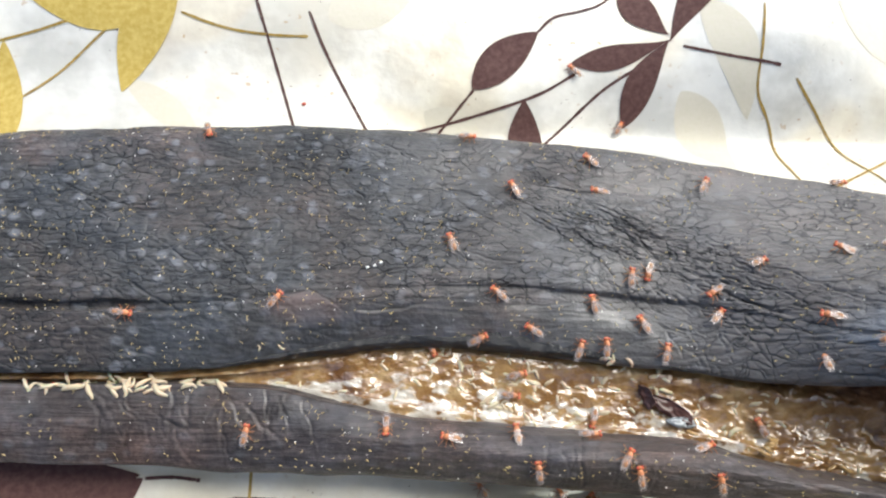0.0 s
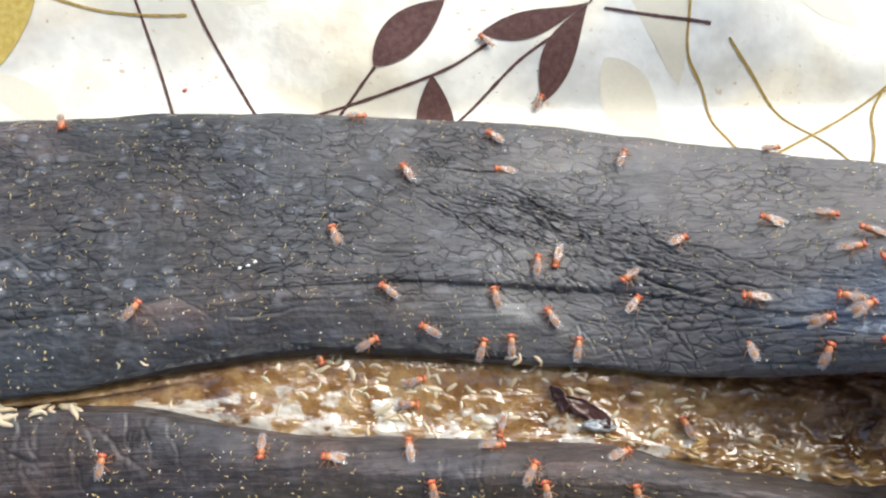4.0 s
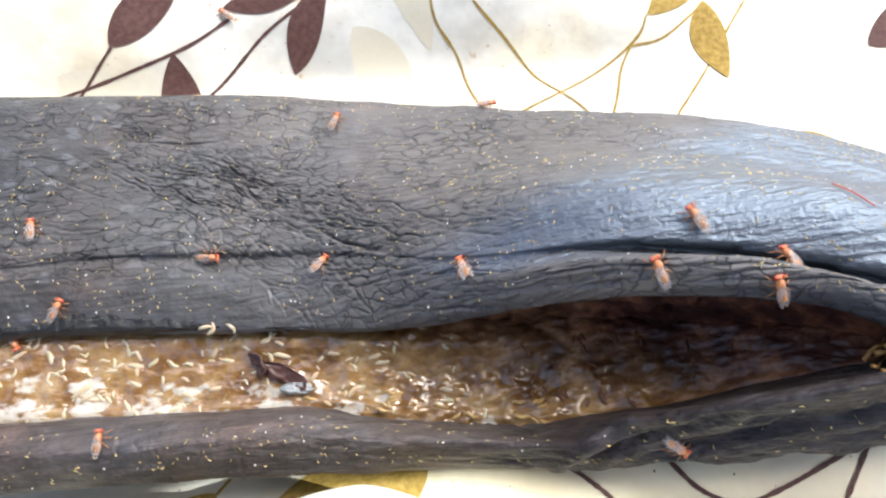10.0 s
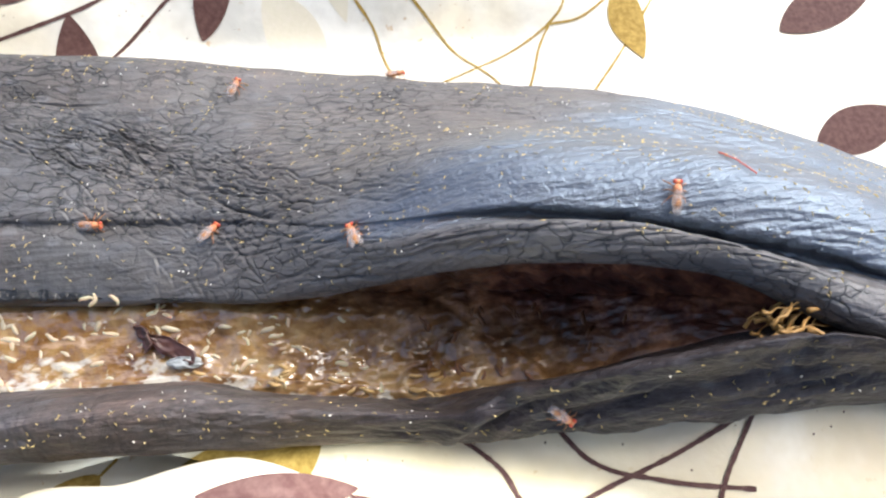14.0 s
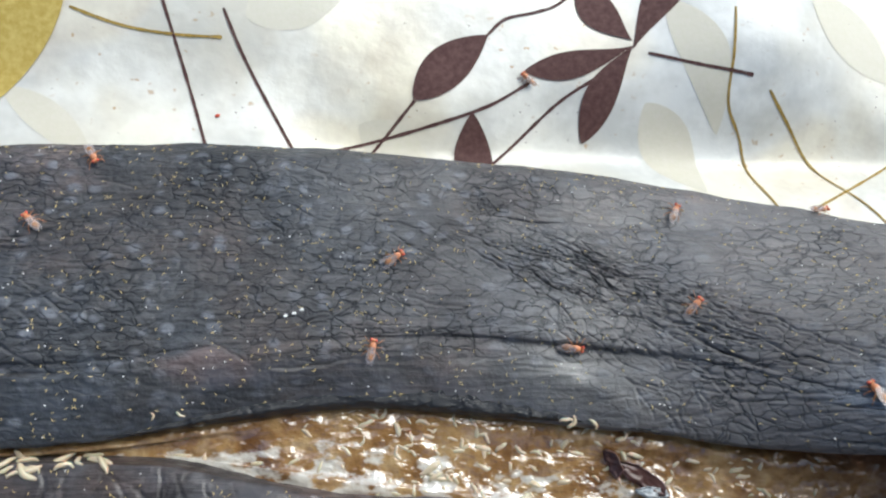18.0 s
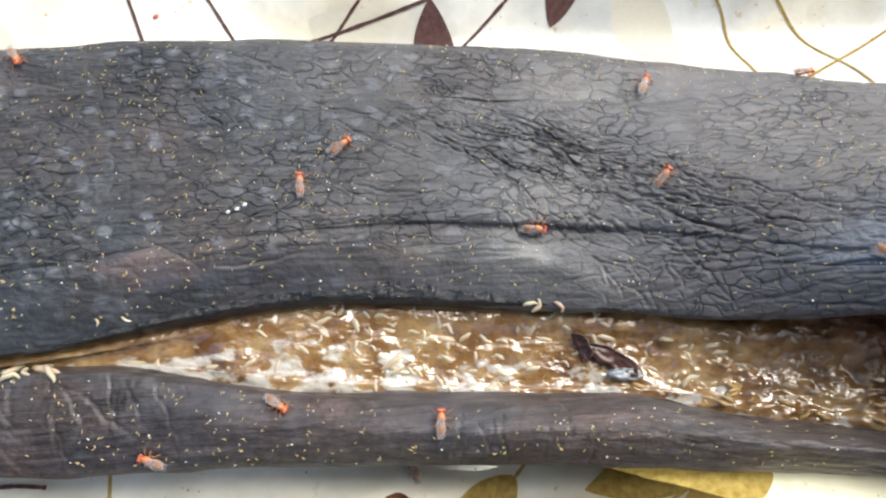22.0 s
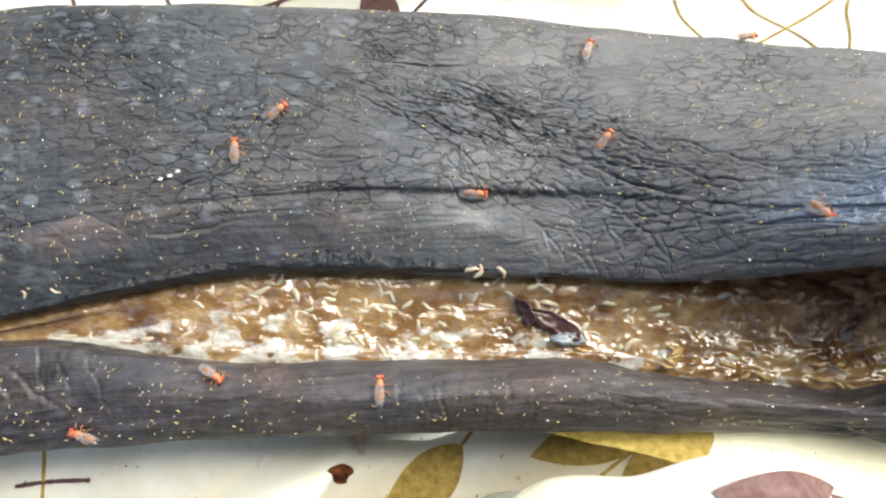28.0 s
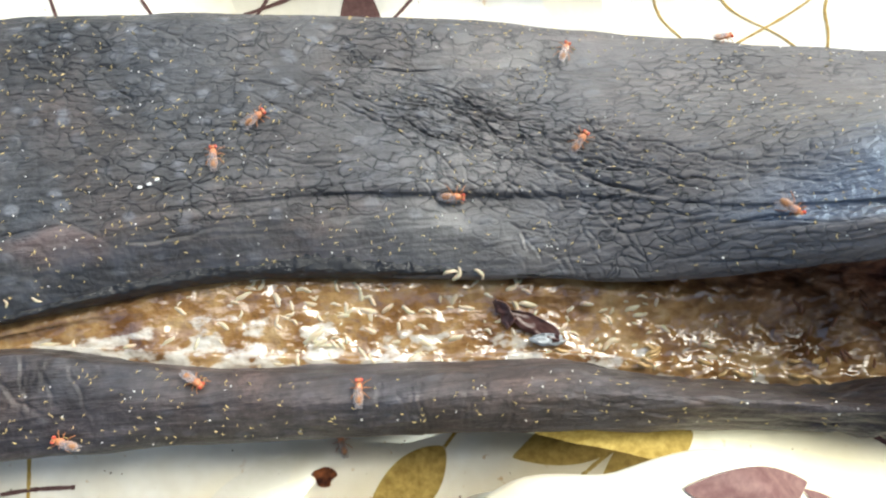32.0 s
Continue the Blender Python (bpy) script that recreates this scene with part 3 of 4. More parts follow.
for text in ("46,-2 46.6,-2.7 47.7,-3.8 49,-5.4 49.8,-7.5", "52.7,-2.6 53.3,-3.7 54.5,-5.4 56.1,-6.5 57.8,-7.1 60.6,-8.0 65,-9", "65,-4.2 63.7,-4.7 60.4,-5.9 57.5,-6.8 55.8,-7.3 53,-8.3", "66.8,-3.4 66,-4.4 64.1,-6.7 62.9,-8.4 61.5,-11"):
    printed_stem(text, PRINT_BROWN, 0.34)
for base, tip, width, bend in (((7.9, 47.7), (16.2, 55.3), 4.6, 0.3), ((15.0, 38.2), (14.5, 46.7), 4.3, 0), ((32.8, 54.5), (20.4, 51.4), 3.0, 0.4), ((32.9, 55.2), (26.8, 62.0), 4.3, 0.5),
                               ((33.0, 54.2), (41.3, 65.8), 4.2, 0.8), ((33.0, 54.6), (27.6, 44.6), 3.7, -0.6), ((97.2, 40.7), (114.5, 48.0), 6, 0.3), ((96.7, 24.5), (111.0, 28.6), 6, 0.2)):
    printed_leaf(base, tip, width, PRINT_BROWN, bend, 0.6 if 32 < base[0] < 34 else 0.45)
for base, tip, width, bend in (((77.6, 48.6), (77.9, 37.6), 4.4, -0.5), ((70.5, 47.4), (80.0, 53.0), 3.6, 0.3), ((93.0, 50.5), (101.5, 58.5), 4.5, 0.2), ((81.0, 28.6), (88.5, 28.4), 2.2, 0.3)):
    printed_leaf(base, tip, width, PRINT_OLIVE, bend)
for base, tip, width, bend in (((-28.6, 59.0), (-34.2, 45.4), 5.6, -0.9), ((-29.8, 57.4), (-46.5, 57.0), 7.4, 0.9), ((-46.4, 37.0), (-48.4, 51.2), 4.4, 0.3)):
    printed_leaf(base, tip, width, PRINT_GOLD, bend, 0.42)
for base, tip, width, bend in (((18.2, -0.8), (11.0, -6.0), 4.2, 0.3), ((33, -0.4), (23.5, -2.2), 3.6, 0.1), ((36.6, 0.2), (29.5, -5.2), 3.8, 0.4)):
    printed_leaf(base, tip, width, PRINT_OLIVE, bend)
for base, tip, width, bend in (((-45, 2.5), (-25.8, 1.9), 4.6, -0.7), ((-33, -5), (-25.5, 1.6), 4.4, 0.2)):
    printed_leaf(base, tip, width, PRINT_BROWN, bend)
for base, tip, width in (((-34.0, 47.0), (-24.0, 38.5), 3.4), ((37.0, 60.0), (43.8, 45.8), 5), ((-10.0, 55.0), (1.0, 60.0), 7), ((55.0, 62.0), (65.9, 51.9), 8), ((2.0, 45.0), (10.3, 39.0), 5), ((34.8, 48.7), (40.9, 37.9), 6), ((-3, -9), (6, 0), 5)):
    printed_leaf(base, tip, width, PRINT_PALE, 0.6)
on_fold = lambda x, y: fold_top(x, np.maximum(fold_y(x) - y, 0.1)) + 0.12
for base, tip, width in (((38.6, -4.9), (29.2, -3.9), 2.8), ((42.0, -6.9), (38.0, -5.2), 1.0)):
    printed_leaf(base, tip, width, PRINT_BROWN, 0.3, 0.5, on_fold)
blot = points(" ".join("%.2f,%.2f" % (8.2 + (0.9 + 0.25 * math.sin(3 * a) + 0.15 * math.cos(5 * a)) * math.cos(a), -2.0 + 0.8 * math.sin(a)) for a in np.linspace(0, 2 * math.pi, 17)))
rings = np.stack([np.array([8.2, -2.0]) + (blot - [8.2, -2.0]) * s for s in (0.02, 0.5, 1.0)], 0)
sheet("burnt_spot", np.concatenate([rings, cloth_z(rings[..., :1], rings[..., 1:]) + 0.12], -1) * MM, STAIN, tablecloth, "burnt dark brown spot")


# ---- the banana's lines: back edge, crown, groove, slit lips, front ----
back_y = along("-75:33 -60:36 -40:37.5 -25:38.2 -10:39 5:38.3 20:37.4 30:36.3 43.5:33 54:30.2 64.5:27.8 70:25.9 75:24.1 80:21.5 85:19.5 90:17 100:13 112:8")
back_z = along("-75:4 30:4 45:6 60:9 80:12 112:12")
crown_z = along("-75:8 10:8.4 27:8.4 44:8.6 55:9.5 65:13 75:16 90:17 112:13")
slump = along("-75:0.9 20:0.88 35:0.8 50:0.65 70:0.5 90:0.4 112:0.5")
groove_y = along("-75:17 -40:17 -20:17.2 -10:18.5 5:19.2 13:19 21:18 28:17.2 31:16.4 34:14.9 39.8:12.5 44:11.5 48.4:11 52:10.2 56.5:8.9 60.5:7.6 63.5:6.1 68.5:3.8 76:0.8 90:-3 112:-5")
groove_z = along("-75:8.2 -10:8.4 0:8.8 20:9.4 26:9.8 30:11.5 38.8:18 44:22 48.7:24.8 55:26.5 60:27.5 64:29 70:30 90:28 112:20")
groove_deep = along("-75:0.6 -40:0.7 -25:0.4 -12:0.1 -2:0.12 8:0.12 28:0.18 32:0.06 40:0.0 45:0.1 50:0.9 60:1.3 70:1.2 100:0.8")
step = along("-75:0.2 -20:0 -5:0.05 6:0.15 14:0.3 26:0.32 32:0.05 112:0")
roll = along("-75:0 30:0 36:0.4 40:0.9 44:1.4 48:1.9 52:2.1 60:1.9 66:1.3 75:0.5 112:0")
crest = along("-75:0 40:0 48:1 66:1 112:0")
ledge = along("-75:0.2 -40:0.2 -25:0.12 -16:-0.04 0:-0.02 8:0.05 14:0.2 30:0.2 38:0.02 45:0.05 50:0.6 66:0.7 112:0.2")
lip_y = along("-75:10.5 -40:11 -22:11.2 -14:12 -9:13 -1:14 5:14 13:13 21:12 31:10.2 35.7:9.2 39.2:8.7 43.9:8.5 47.3:8 50.4:7.3 53.5:6.6 56.6:5.8 59.5:4.8 62.2:3.5 65.3:1.5 67:-0.3 68:-0.9 75:-2.2 90:-5.3 112:-6.8")
lip_z = along("-75:6 0:6 20:8.2 30:10.5 36:13.5 40:17 44:20.5 48:24.3 52:26.9 58:28.4 64:30.1 70:30 90:27 112:19")
low_y = along("-75:9.8 -40:10 -22:10 -12.6:9.5 -5:8.2 1.8:6.9 10:5.8 18:4.9 27:4.4 32.5:3.2 39.3:1.7 45:0.3 47.2:-0.2 49.6:-0.2 52:-0.6 57:-0.5 62.3:-0.4 65:-0.5 68:-1 75:-2.4 90:-5.5 112:-7", 1.2)
low_z = along("-75:6 0:6 12:8 18:9.5 27:9.8 34.5:9.2 38:10.5 44.7:12.6 47:16 49.3:22 53.8:26.5 58.8:30.2 64:31.5 70:30.5 90:26.5 112:18", 1.2)
face_z = along("-75:5.5 -12:6.4 -4:7.6 8:9.2 18:11.3 27:12.9 37.6:15.6 43:17.3 49:20.5 55:24 60:26.5 70:27 112:17")
front_y = along("-75:4 -40:3 -15.4:2.3 -7:1.9 1:1.4 10:0.9 18.3:0.4 26:-0.25 34.6:-1 40:-1.8 45.5:-3 50:-3.3 57:-4.3 64:-4.5 71:-4.3 80:-5.5 96:-9 112:-10")
front_z = along("-75:3 8:4 18:7 27:8 37:11 43:13 49:16.5 55:19.5 60:21 68:22 90:20 112:14")
lift = along("-75:0.1 25:0.1 45:2 60:4 80:6 112:7")
pulp_z = along("-75:3 -12:4 0:5 17:5.7 30:8 42:10 49:13 55:15 60:19 63:25 66:28 68:28 90:25 112:17")


def stack(x, *pairs):
    return np.stack([np.stack([x, y + 0 * x, z + 0 * x], -1) for y, z in pairs])


def stations(count):
    return np.concatenate([np.linspace(-75, -49, 30)[:-1], np.linspace(-49, 99, count), np.linspace(99, 112, 20)[1:]])


def upper_skin(count=1400, ns=500):
    x = stations(count)
    b, zb, zc, g, zg, l, zl, up, s, gd, st = (f(x) for f in (back_y, back_z, crown_z, groove_y, groove_z, lip_y, lip_z, lift, slump, groove_deep, step))
    slope = along("-75:0 26:0 42:1 112:1")(x)
    rise = lambda u, old, round: old + slope * (zb + (zg - zb) * u + round - old)
    brim, inward = 2.6 + slope * (0.09 * (b - g) - 2.6), 7 + slope * (0.22 * (b - g) - 7)
    ctrl = stack(x, (b - 9, up - 0.1), (b - 3, up), (b, zb), (b - brim, rise(brim / (b - g), zb + (zc - zb) * s, 1.1)), (b - inward, rise(inward / (b - g), zb + (zc - zb) * (0.45 + 0.55 * s), 0.8)),
                 (0.6 * b + 0.4 * g, rise(0.4, 0.6 * zc + 0.4 * zg - 0.8 * (1 - s), 0.2)), (0.25 * b + 0.75 * g, rise(along("-75:0.86 40:0.86 50:0.93 60:0.98 112:0.98")(x), 0.25 * zc + 0.75 * zg + 0.2 + st, 0.3)),
                 (g + 0.9 - 0.35 * crest(x), zg + ledge(x) + st), (g + 0.15, zg - gd), (g - 0.7 + 0.2 * crest(x), zg + 0.25 * roll(x) - 0.3 * gd - 0.5 * np.minimum(ledge(x), 0.2)),
                 (0.5 * g + 0.5 * l, 0.45 * zg + 0.55 * zl + 0.55 + 0.75 * roll(x)), (l + 0.35, zl + 0.3 + 0.3 * slope), (l, zl - 0.6 - 0.5 * slope), (l + 0.7, zl - 1.7 - 0.8 * slope))
    co = spline(ctrl, ns)
    n = normals(co)
    if n[len(n) // 2, ns // 3, 2] < 0:
        n = -n
    X, Y, Z = co[..., 0], co[..., 1], co[..., 2]
    S = np.concatenate([np.zeros((len(x), 1)), np.cumsum(np.linalg.norm(np.diff(co, axis=1), axis=2), axis=1)], 1)
    rng = random.Random(4)
    d = 0.22 * fractal(X / 9, S / 7, 1) + 0.025 * fractal(X / 2.6, S / 1.7, 5)
    rough_left = 0.75 / (1 + np.exp((X - 3) / 6)) + 0.08
    warp = 0.3 * smooth_noise(X / 2, S / 2, 8)
    d += 0.07 * rough_left * (np.clip(pebbles(X / 1.6 + warp, S / 0.85 + warp, 2) / 0.35, 0, 1) - 1)
    d += 0.05 / (1 + np.exp((38 - X) / 4)) * fractal(X / 7, S / 0.38, 25, 2)
    long = 0.35 + 0.65 / (1 + np.exp((6 - X) / 5))
    d += 0.028 * long * fractal(X / 5, S / 0.42, 21, 2) + 0.02 * smooth_noise(X / 2.2, S / 0.2, 23)
    u, v = 0.88 * (X - 24) - 0.47 * (Y - 24.2), 0.47 * (X - 24) + 0.88 * (Y - 24.2)
    band = np.exp(-((v / 4.2) ** 4)) * np.exp(-((u / 13.5) ** 4))
    core = np.exp(-((v / 2.0) ** 2)) * np.exp(-(((u - 1) / 8.5) ** 4))
    sway = 0.5 * smooth_noise(X / 3, Y / 2, 91)
    d += (0.08 * band + 0.19 * core) * (np.clip(pebbles(u / 3.4 + sway, v / 0.62 + 1.2 * sway, 93) / 0.14, 0, 1) - 1)
    for _ in range(60):
        w = rng.random()
        cx, cy = 12 + 22 * w + rng.uniform(-3, 3), 29.5 - 10 * w + rng.uniform(-2.2, 2.2)
        d -= crease(X, Y, wander(rng, cx, cy, rng.uniform(-38, -16), rng.uniform(2.5, 8), rng.uniform(-2, 3), 26), rng.uniform(0.06, 0.12), rng.uniform(0.06, 0.24))
    for _ in range(26):
        cx = rng.uniform(17, 33)
        d -= crease(X, Y, wander(rng, cx, 20 - 0.25 * (cx - 17) + rng.uniform(-1, 4), rng.uniform(-66, -36), rng.uniform(3, 6), 1, 26), rng.uniform(0.06, 0.1), rng.uniform(0.03, 0.12))
    for _ in range(90):
        d -= crease(X, Y, wander(rng, rng.uniform(28, 62), rng.uniform(14, 30), rng.uniform(-24, 2), rng.uniform(3, 9), rng.uniform(-0.5, 2)), rng.uniform(0.07, 0.13), rng.uniform(0.05, 0.16))
    for _ in range(55):
        cx = rng.uniform(24, 42)
        d -= crease(X, Y, wander(rng, cx, rng.uniform(groove_y(cx) - 2.5, groove_y(cx) + 6), rng.uniform(-30, -8), rng.uniform(3, 8), rng.uniform(0, 3), 22), rng.uniform(0.06, 0.11), rng.uniform(0.06, 0.18))
    for _ in range(60):
        cx = rng.uniform(34, 66)
        d -= crease(X, Y, wander(rng, cx, rng.uniform(lip_y(cx) + 0.3, groove_y(cx) - 0.3), rng.uniform(-14, 0), rng.uniform(4, 10), -0.6, 8), rng.uniform(0.06, 0.11), rng.uniform(0.06, 0.18))
    for _ in range(110):
        d -= crease(X, Y, wander(rng, rng.uniform(-46, 14), rng.uniform(17, 37), rng.choice((-8, 4, 28, 38, -30)) + rng.uniform(-8, 8), rng.uniform(3, 9), rng.uniform(-2, 2)), rng.uniform(0.07, 0.12), rng.uniform(0.05, 0.14))
    for _ in range(26):
        d -= crease(X, Y, wander(rng, rng.uniform(-30, 46), rng.uniform(10.5, 13.5), rng.uniform(-12, 8), rng.uniform(3, 8)), rng.uniform(0.08, 0.14), rng.uniform(0.05, 0.14))
    for _ in range(20):
        d -= crease(X, Y, wander(rng, rng.uniform(24, 32), rng.uniform(11, 17), rng.uniform(-80, -44), rng.uniform(2, 4), 0, 26), rng.uniform(0.06, 0.1), rng.uniform(0.04, 0.12))
    d -= crease(X, Y, points("29,19.5 31,17.6 33,16.2 35.5,14.9"), 0.2, 0.35)
    d -= crease(X, Y, points("-40,17.4 -34,16.8 -28,17.2 -23,16.6 -19,17"), 0.3, 0.5)
    return co + n * d[..., None]


def lower_skin(count=1000, ns=150):
    x = stations(count)
    l, zl, f, zf, zm = (k(x) for k in (low_y, low_z, front_y, front_z, face_z))
    up, bed = cloth_floor(x) + 0.1, np.minimum(pulp_z(x), zl - 2.2)
    ctrl = stack(x, (l + 1.6, bed - 2), (l + 0.7, 0.5 * zl + 0.5 * bed - 1), (l + 0.2, zl - 1.2), (l, zl - 0.15), (l - 0.5, zl + 0.45 * np.clip(zm - zl, 0.2, 3)), (0.5 * l + 0.5 * f, zm), (f + 0.35, 0.5 * zf + 0.5 * zm),
                 (f, zf), (f + 0.5, 0.5 * zf + 0.5 * up), (f + 1.3, up), (f + 2.2, np.minimum(up, bed - 2.5)))
    co = spline(ctrl, ns)
    n = normals(co)
    if n[len(n) // 2, ns // 2, 2] < 0:
        n = -n
    X, Y = co[..., 0], co[..., 1]
    S = np.concatenate([np.zeros((len(x), 1)), np.cumsum(np.linalg.norm(np.diff(co, axis=1), axis=2), axis=1)], 1)
    rng = random.Random(9)
    d = 0.2 * fractal(X / 8, S / 5, 31) + 0.04 * fractal(X / 2.4, S / 1.5, 33)
    d += 0.025 * (np.clip(pebbles(X / 2.2, S / 0.9, 12) / 0.35, 0, 1) - 1) / (1 + np.exp((X - 18) / 4))
    d += (0.03 + 0.05 / (1 + np.exp((24 - X) / 4))) * fractal(X / 8, S / 0.55, 41, 2)
    for _ in range(34):
        d -= crease(X, Y, wander(rng, rng.uniform(-30, -8), rng.uniform(7, 9.6), rng.uniform(-110, -40), rng.uniform(2.5, 6), rng.uniform(-3, 5), 24), rng.uniform(0.09, 0.16), rng.uniform(0.06, 0.2))
    for _ in range(16):
        d -= crease(X, Y, wander(rng, rng.uniform(8, 24), rng.uniform(3, 6), rng.uniform(-115, -70), rng.uniform(2.5, 5)), rng.uniform(0.07, 0.14), rng.uniform(0.05, 0.14))
    for _ in range(44):
        cx = rng.uniform(24, 50)
        d -= crease(X, Y, wander(rng, cx, low_y(cx) + rng.uniform(-3.2, 0.2), rng.uniform(-16, -2), rng.uniform(4, 10), 0, 8), rng.uniform(0.07, 0.13), rng.uniform(0.05, 0.14))
    for _ in range(22):
        d -= crease(X, Y, wander(rng, rng.uniform(44, 66), rng.uniform(-4.2, -0.6), rng.uniform(-7, 4), rng.uniform(5, 12)), rng.uniform(0.12, 0.25), rng.uniform(0.15, 0.4))
    d += crease(X, Y, points("45.2,-2.6 46.6,-1.8 48,-1.1 49.5,-0.4"), 0.5, 0.6)
    d -= crease(X, Y, points("47.2,-2.6 48.6,-2.0 50.5,-1.6 54,-1.2"), 0.3, 0.6)
    d -= crease(X, Y, points("49,-2.9 53,-2.8 58,-2.3 64,-2.2 70,-2.4"), 0.3, 0.6)
    return co + n * d[..., None]


def cavity_wall(nx=420, ns=70):
    """The inside of the upper flap, hanging down to the pulp."""
    x = np.linspace(-40, 72, nx)
    l, zl = lip_y(x), lip_z(x)
    bed = np.minimum(pulp_z(x), zl - 2.2)
    co = spline(stack(x, (l + 0.5, zl - 1.5), (l + 1.0, zl - 2.6), (l + 1.7, 0.8 * zl + 0.2 * bed - 1.4), (l + 2.3, 0.45 * zl + 0.55 * bed - 1), (l + 1.4, bed - 1.8)), ns)
    X, Z = co[..., 0], co[..., 2]
    lumps = np.clip((zl - bed - 2.2) / 8, 0, 1)[:, None]
    co[..., 1] += lumps * (0.35 * fractal(X / 1.6, Z / 1.3, 57) + 0.15 * fractal(X / 0.6, Z / 0.5, 58))
    return co


def pulp(nx=620, ns=110):
    x = np.linspace(-60, 72, nx)
    l, k, z, zl = lip_y(x), low_y(x), pulp_z(x), lip_z(x)
    dark = 1 / (1 + np.exp((38 - x) / 4))
    ctrl = stack(x, (k - 1.0, z - 0.6), (k + 0.9, z + 0.1), (0.75 * k + 0.25 * l, z - 0.1), (0.3 * k + 0.7 * l, z + (1 - dark) * 0.3 * (zl - 1.2 - z) - 1.0 * dark), (l - 0.2, z + (1 - dark) * 0.9 * (zl - 1.2 - z) - 1.4 * dark), (l + 4, z - 0.8 - 2 * dark))
    co = spline(ctrl, ns)
    X, Y = co[..., 0], co[..., 1]
    old = 1 / (1 + np.exp((29 - X) / 4))
    co[..., 2] += (0.1 + 0.3 * old) * fractal(X / 2.2, Y / 1.8, 51) + (0.05 + 0.12 * old) * fractal(X / 0.7, Y / 0.55, 55)
    return co


banana = tagged(new("banana"), "overripe black banana with its skin split open on a tablecloth", "fruit")
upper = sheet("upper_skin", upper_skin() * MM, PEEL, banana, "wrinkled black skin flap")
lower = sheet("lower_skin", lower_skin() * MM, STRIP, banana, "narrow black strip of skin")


def mark(ob, name, share):
    """Marks where the skin is wet and painted darker, or where the sheen falls; share is a function of x, y in
    millimetres.
    """
    at = np.empty(3 * len(ob.data.vertices), np.float32)
    ob.data.vertices.foreach_get("co", at)
    at = at.reshape(-1, 3) / MM
    ob.data.attributes.new(name, "FLOAT", "POINT").data.foreach_set("value", share(at[:, 0], at[:, 1]).astype(np.float32))


mark(upper, "sheen_share", lambda x, y: np.clip((y - groove_y(x) + 1.7) / 0.9, 0.15, 1))
mark(lower, "sheen_share", lambda x, y: np.ones_like(x))
# lip side of the groove and inner strip: wet skin plus painted shade
mark(upper, "wet_shade", lambda x, y: np.clip((groove_y(x) - 0.6 - y) / 1.2, 0, 1) * np.clip((32 - x) / 12, 0, 1) * np.clip((x + 30) / 16, 0, 1))
mark(lower, "wet_shade", lambda x, y: np.clip((y - low_y(x) + 4.5) / 2.5, 0, 1) * np.clip((4 - x) / 10, 0, 0.8) + np.clip((y - low_y(x) + 1.3) / 0.8, 0, 1) * np.clip((x - 24) / 5, 0, 1) * np.clip((50 - x) / 5, 0, 1))
rim_x = np.linspace(-20, 30, 260)
rim_l, rim_h = lip_y(rim_x), lip_z(rim_x)
rim_w = 0.2 + 0.8 * np.exp(-(((rim_x - 6) / 12) ** 2)) * (1 + 0.5 * smooth_noise(rim_x / 0.9, 0 * rim_x, 81) + 0.3 * smooth_noise(rim_x / 0.3, 0 * rim_x, 83))
fade = np.clip((rim_x + 20) / 12, 0, 1) * np.clip((30 - rim_x) / 12, 0, 1)
proud = 0.42 * fade**0.5 - 0.35 * (1 - fade**0.5)
rim_ctrl = stack(rim_x, (rim_l + 0.3 + rim_w, rim_h + proud + 0.3 * rim_w * fade), (rim_l + 0.15, rim_h + proud), (rim_l - 0.12 + 0.5 * (1 - fade), rim_h - 0.8), (rim_l + 0.7, rim_h - 2.1))
inside = sheet("cavity_wall", cavity_wall() * MM, PULP, banana, "dark brown inner face of the split skin")
inside.data.attributes.new("glare", "FLOAT", "POINT").data.foreach_set("value", np.full(len(inside.data.vertices), -2.0, np.float32))
sheet("wet_rim", spline(rim_ctrl, 40) * MM, JUICE, banana, "black wet rim of the split skin")
flesh = sheet("pulp", pulp() * MM, PULP, banana, "wet brown rotting pulp")
flat = np.empty(3 * len(flesh.data.vertices), np.float32)
flesh.data.vertices.foreach_get("co", flat)
wet = flat.reshape(-1, 3) / MM
share = (wet[:, 1] - low_y(wet[:, 0])) / np.maximum(lip_y(wet[:, 0]) - low_y(wet[:, 0]), 0.5)
# painted glare lies along the lower lip and fades out in the cavity
glare = 0.5 * (along("-75:0.1 -16:0.2 -8:0.42 2:0.4 14:0.44 22:0.42 28:0.24 35:0.1 41:-0.1 46:-0.5 112:-0.6")(wet[:, 0]) - share)
flesh.data.attributes.new("glare", "FLOAT", "POINT").data.foreach_set("value", glare.astype(np.float32))

# ---- resting places on the fruit and the cloth ----
def surface(*objects):
    co, faces = [], []
    for ob in objects:
        mesh = ob.data
        v = np.empty(3 * len(mesh.vertices), np.float32)
        mesh.vertices.foreach_get("co", v)
        f = np.empty(len(mesh.loops), np.int32)
        mesh.loops.foreach_get("vertex_index", f)
        faces += (f.reshape(-1, 4) + len(co)).tolist()
        co += v.reshape(-1, 3).tolist()
    return BVHTree.FromPolygons(co, faces)


ALL = surface(upper, lower, flesh, vinyl)
WET = surface(flesh)


def foot(x, y, tree=None):
    """The place and the upward normal where a thing rests at x, y (millimetres)."""
    p, n, _, _ = (tree or ALL).ray_cast(Vector((x * MM, y * MM, 0.06)), Vector((0, 0, -1)))
    if p is None:
        return Vector((x * MM, y * MM, 0)), Vector((0, 0, 1))
    return p, (n if n.z > 0 else -n)


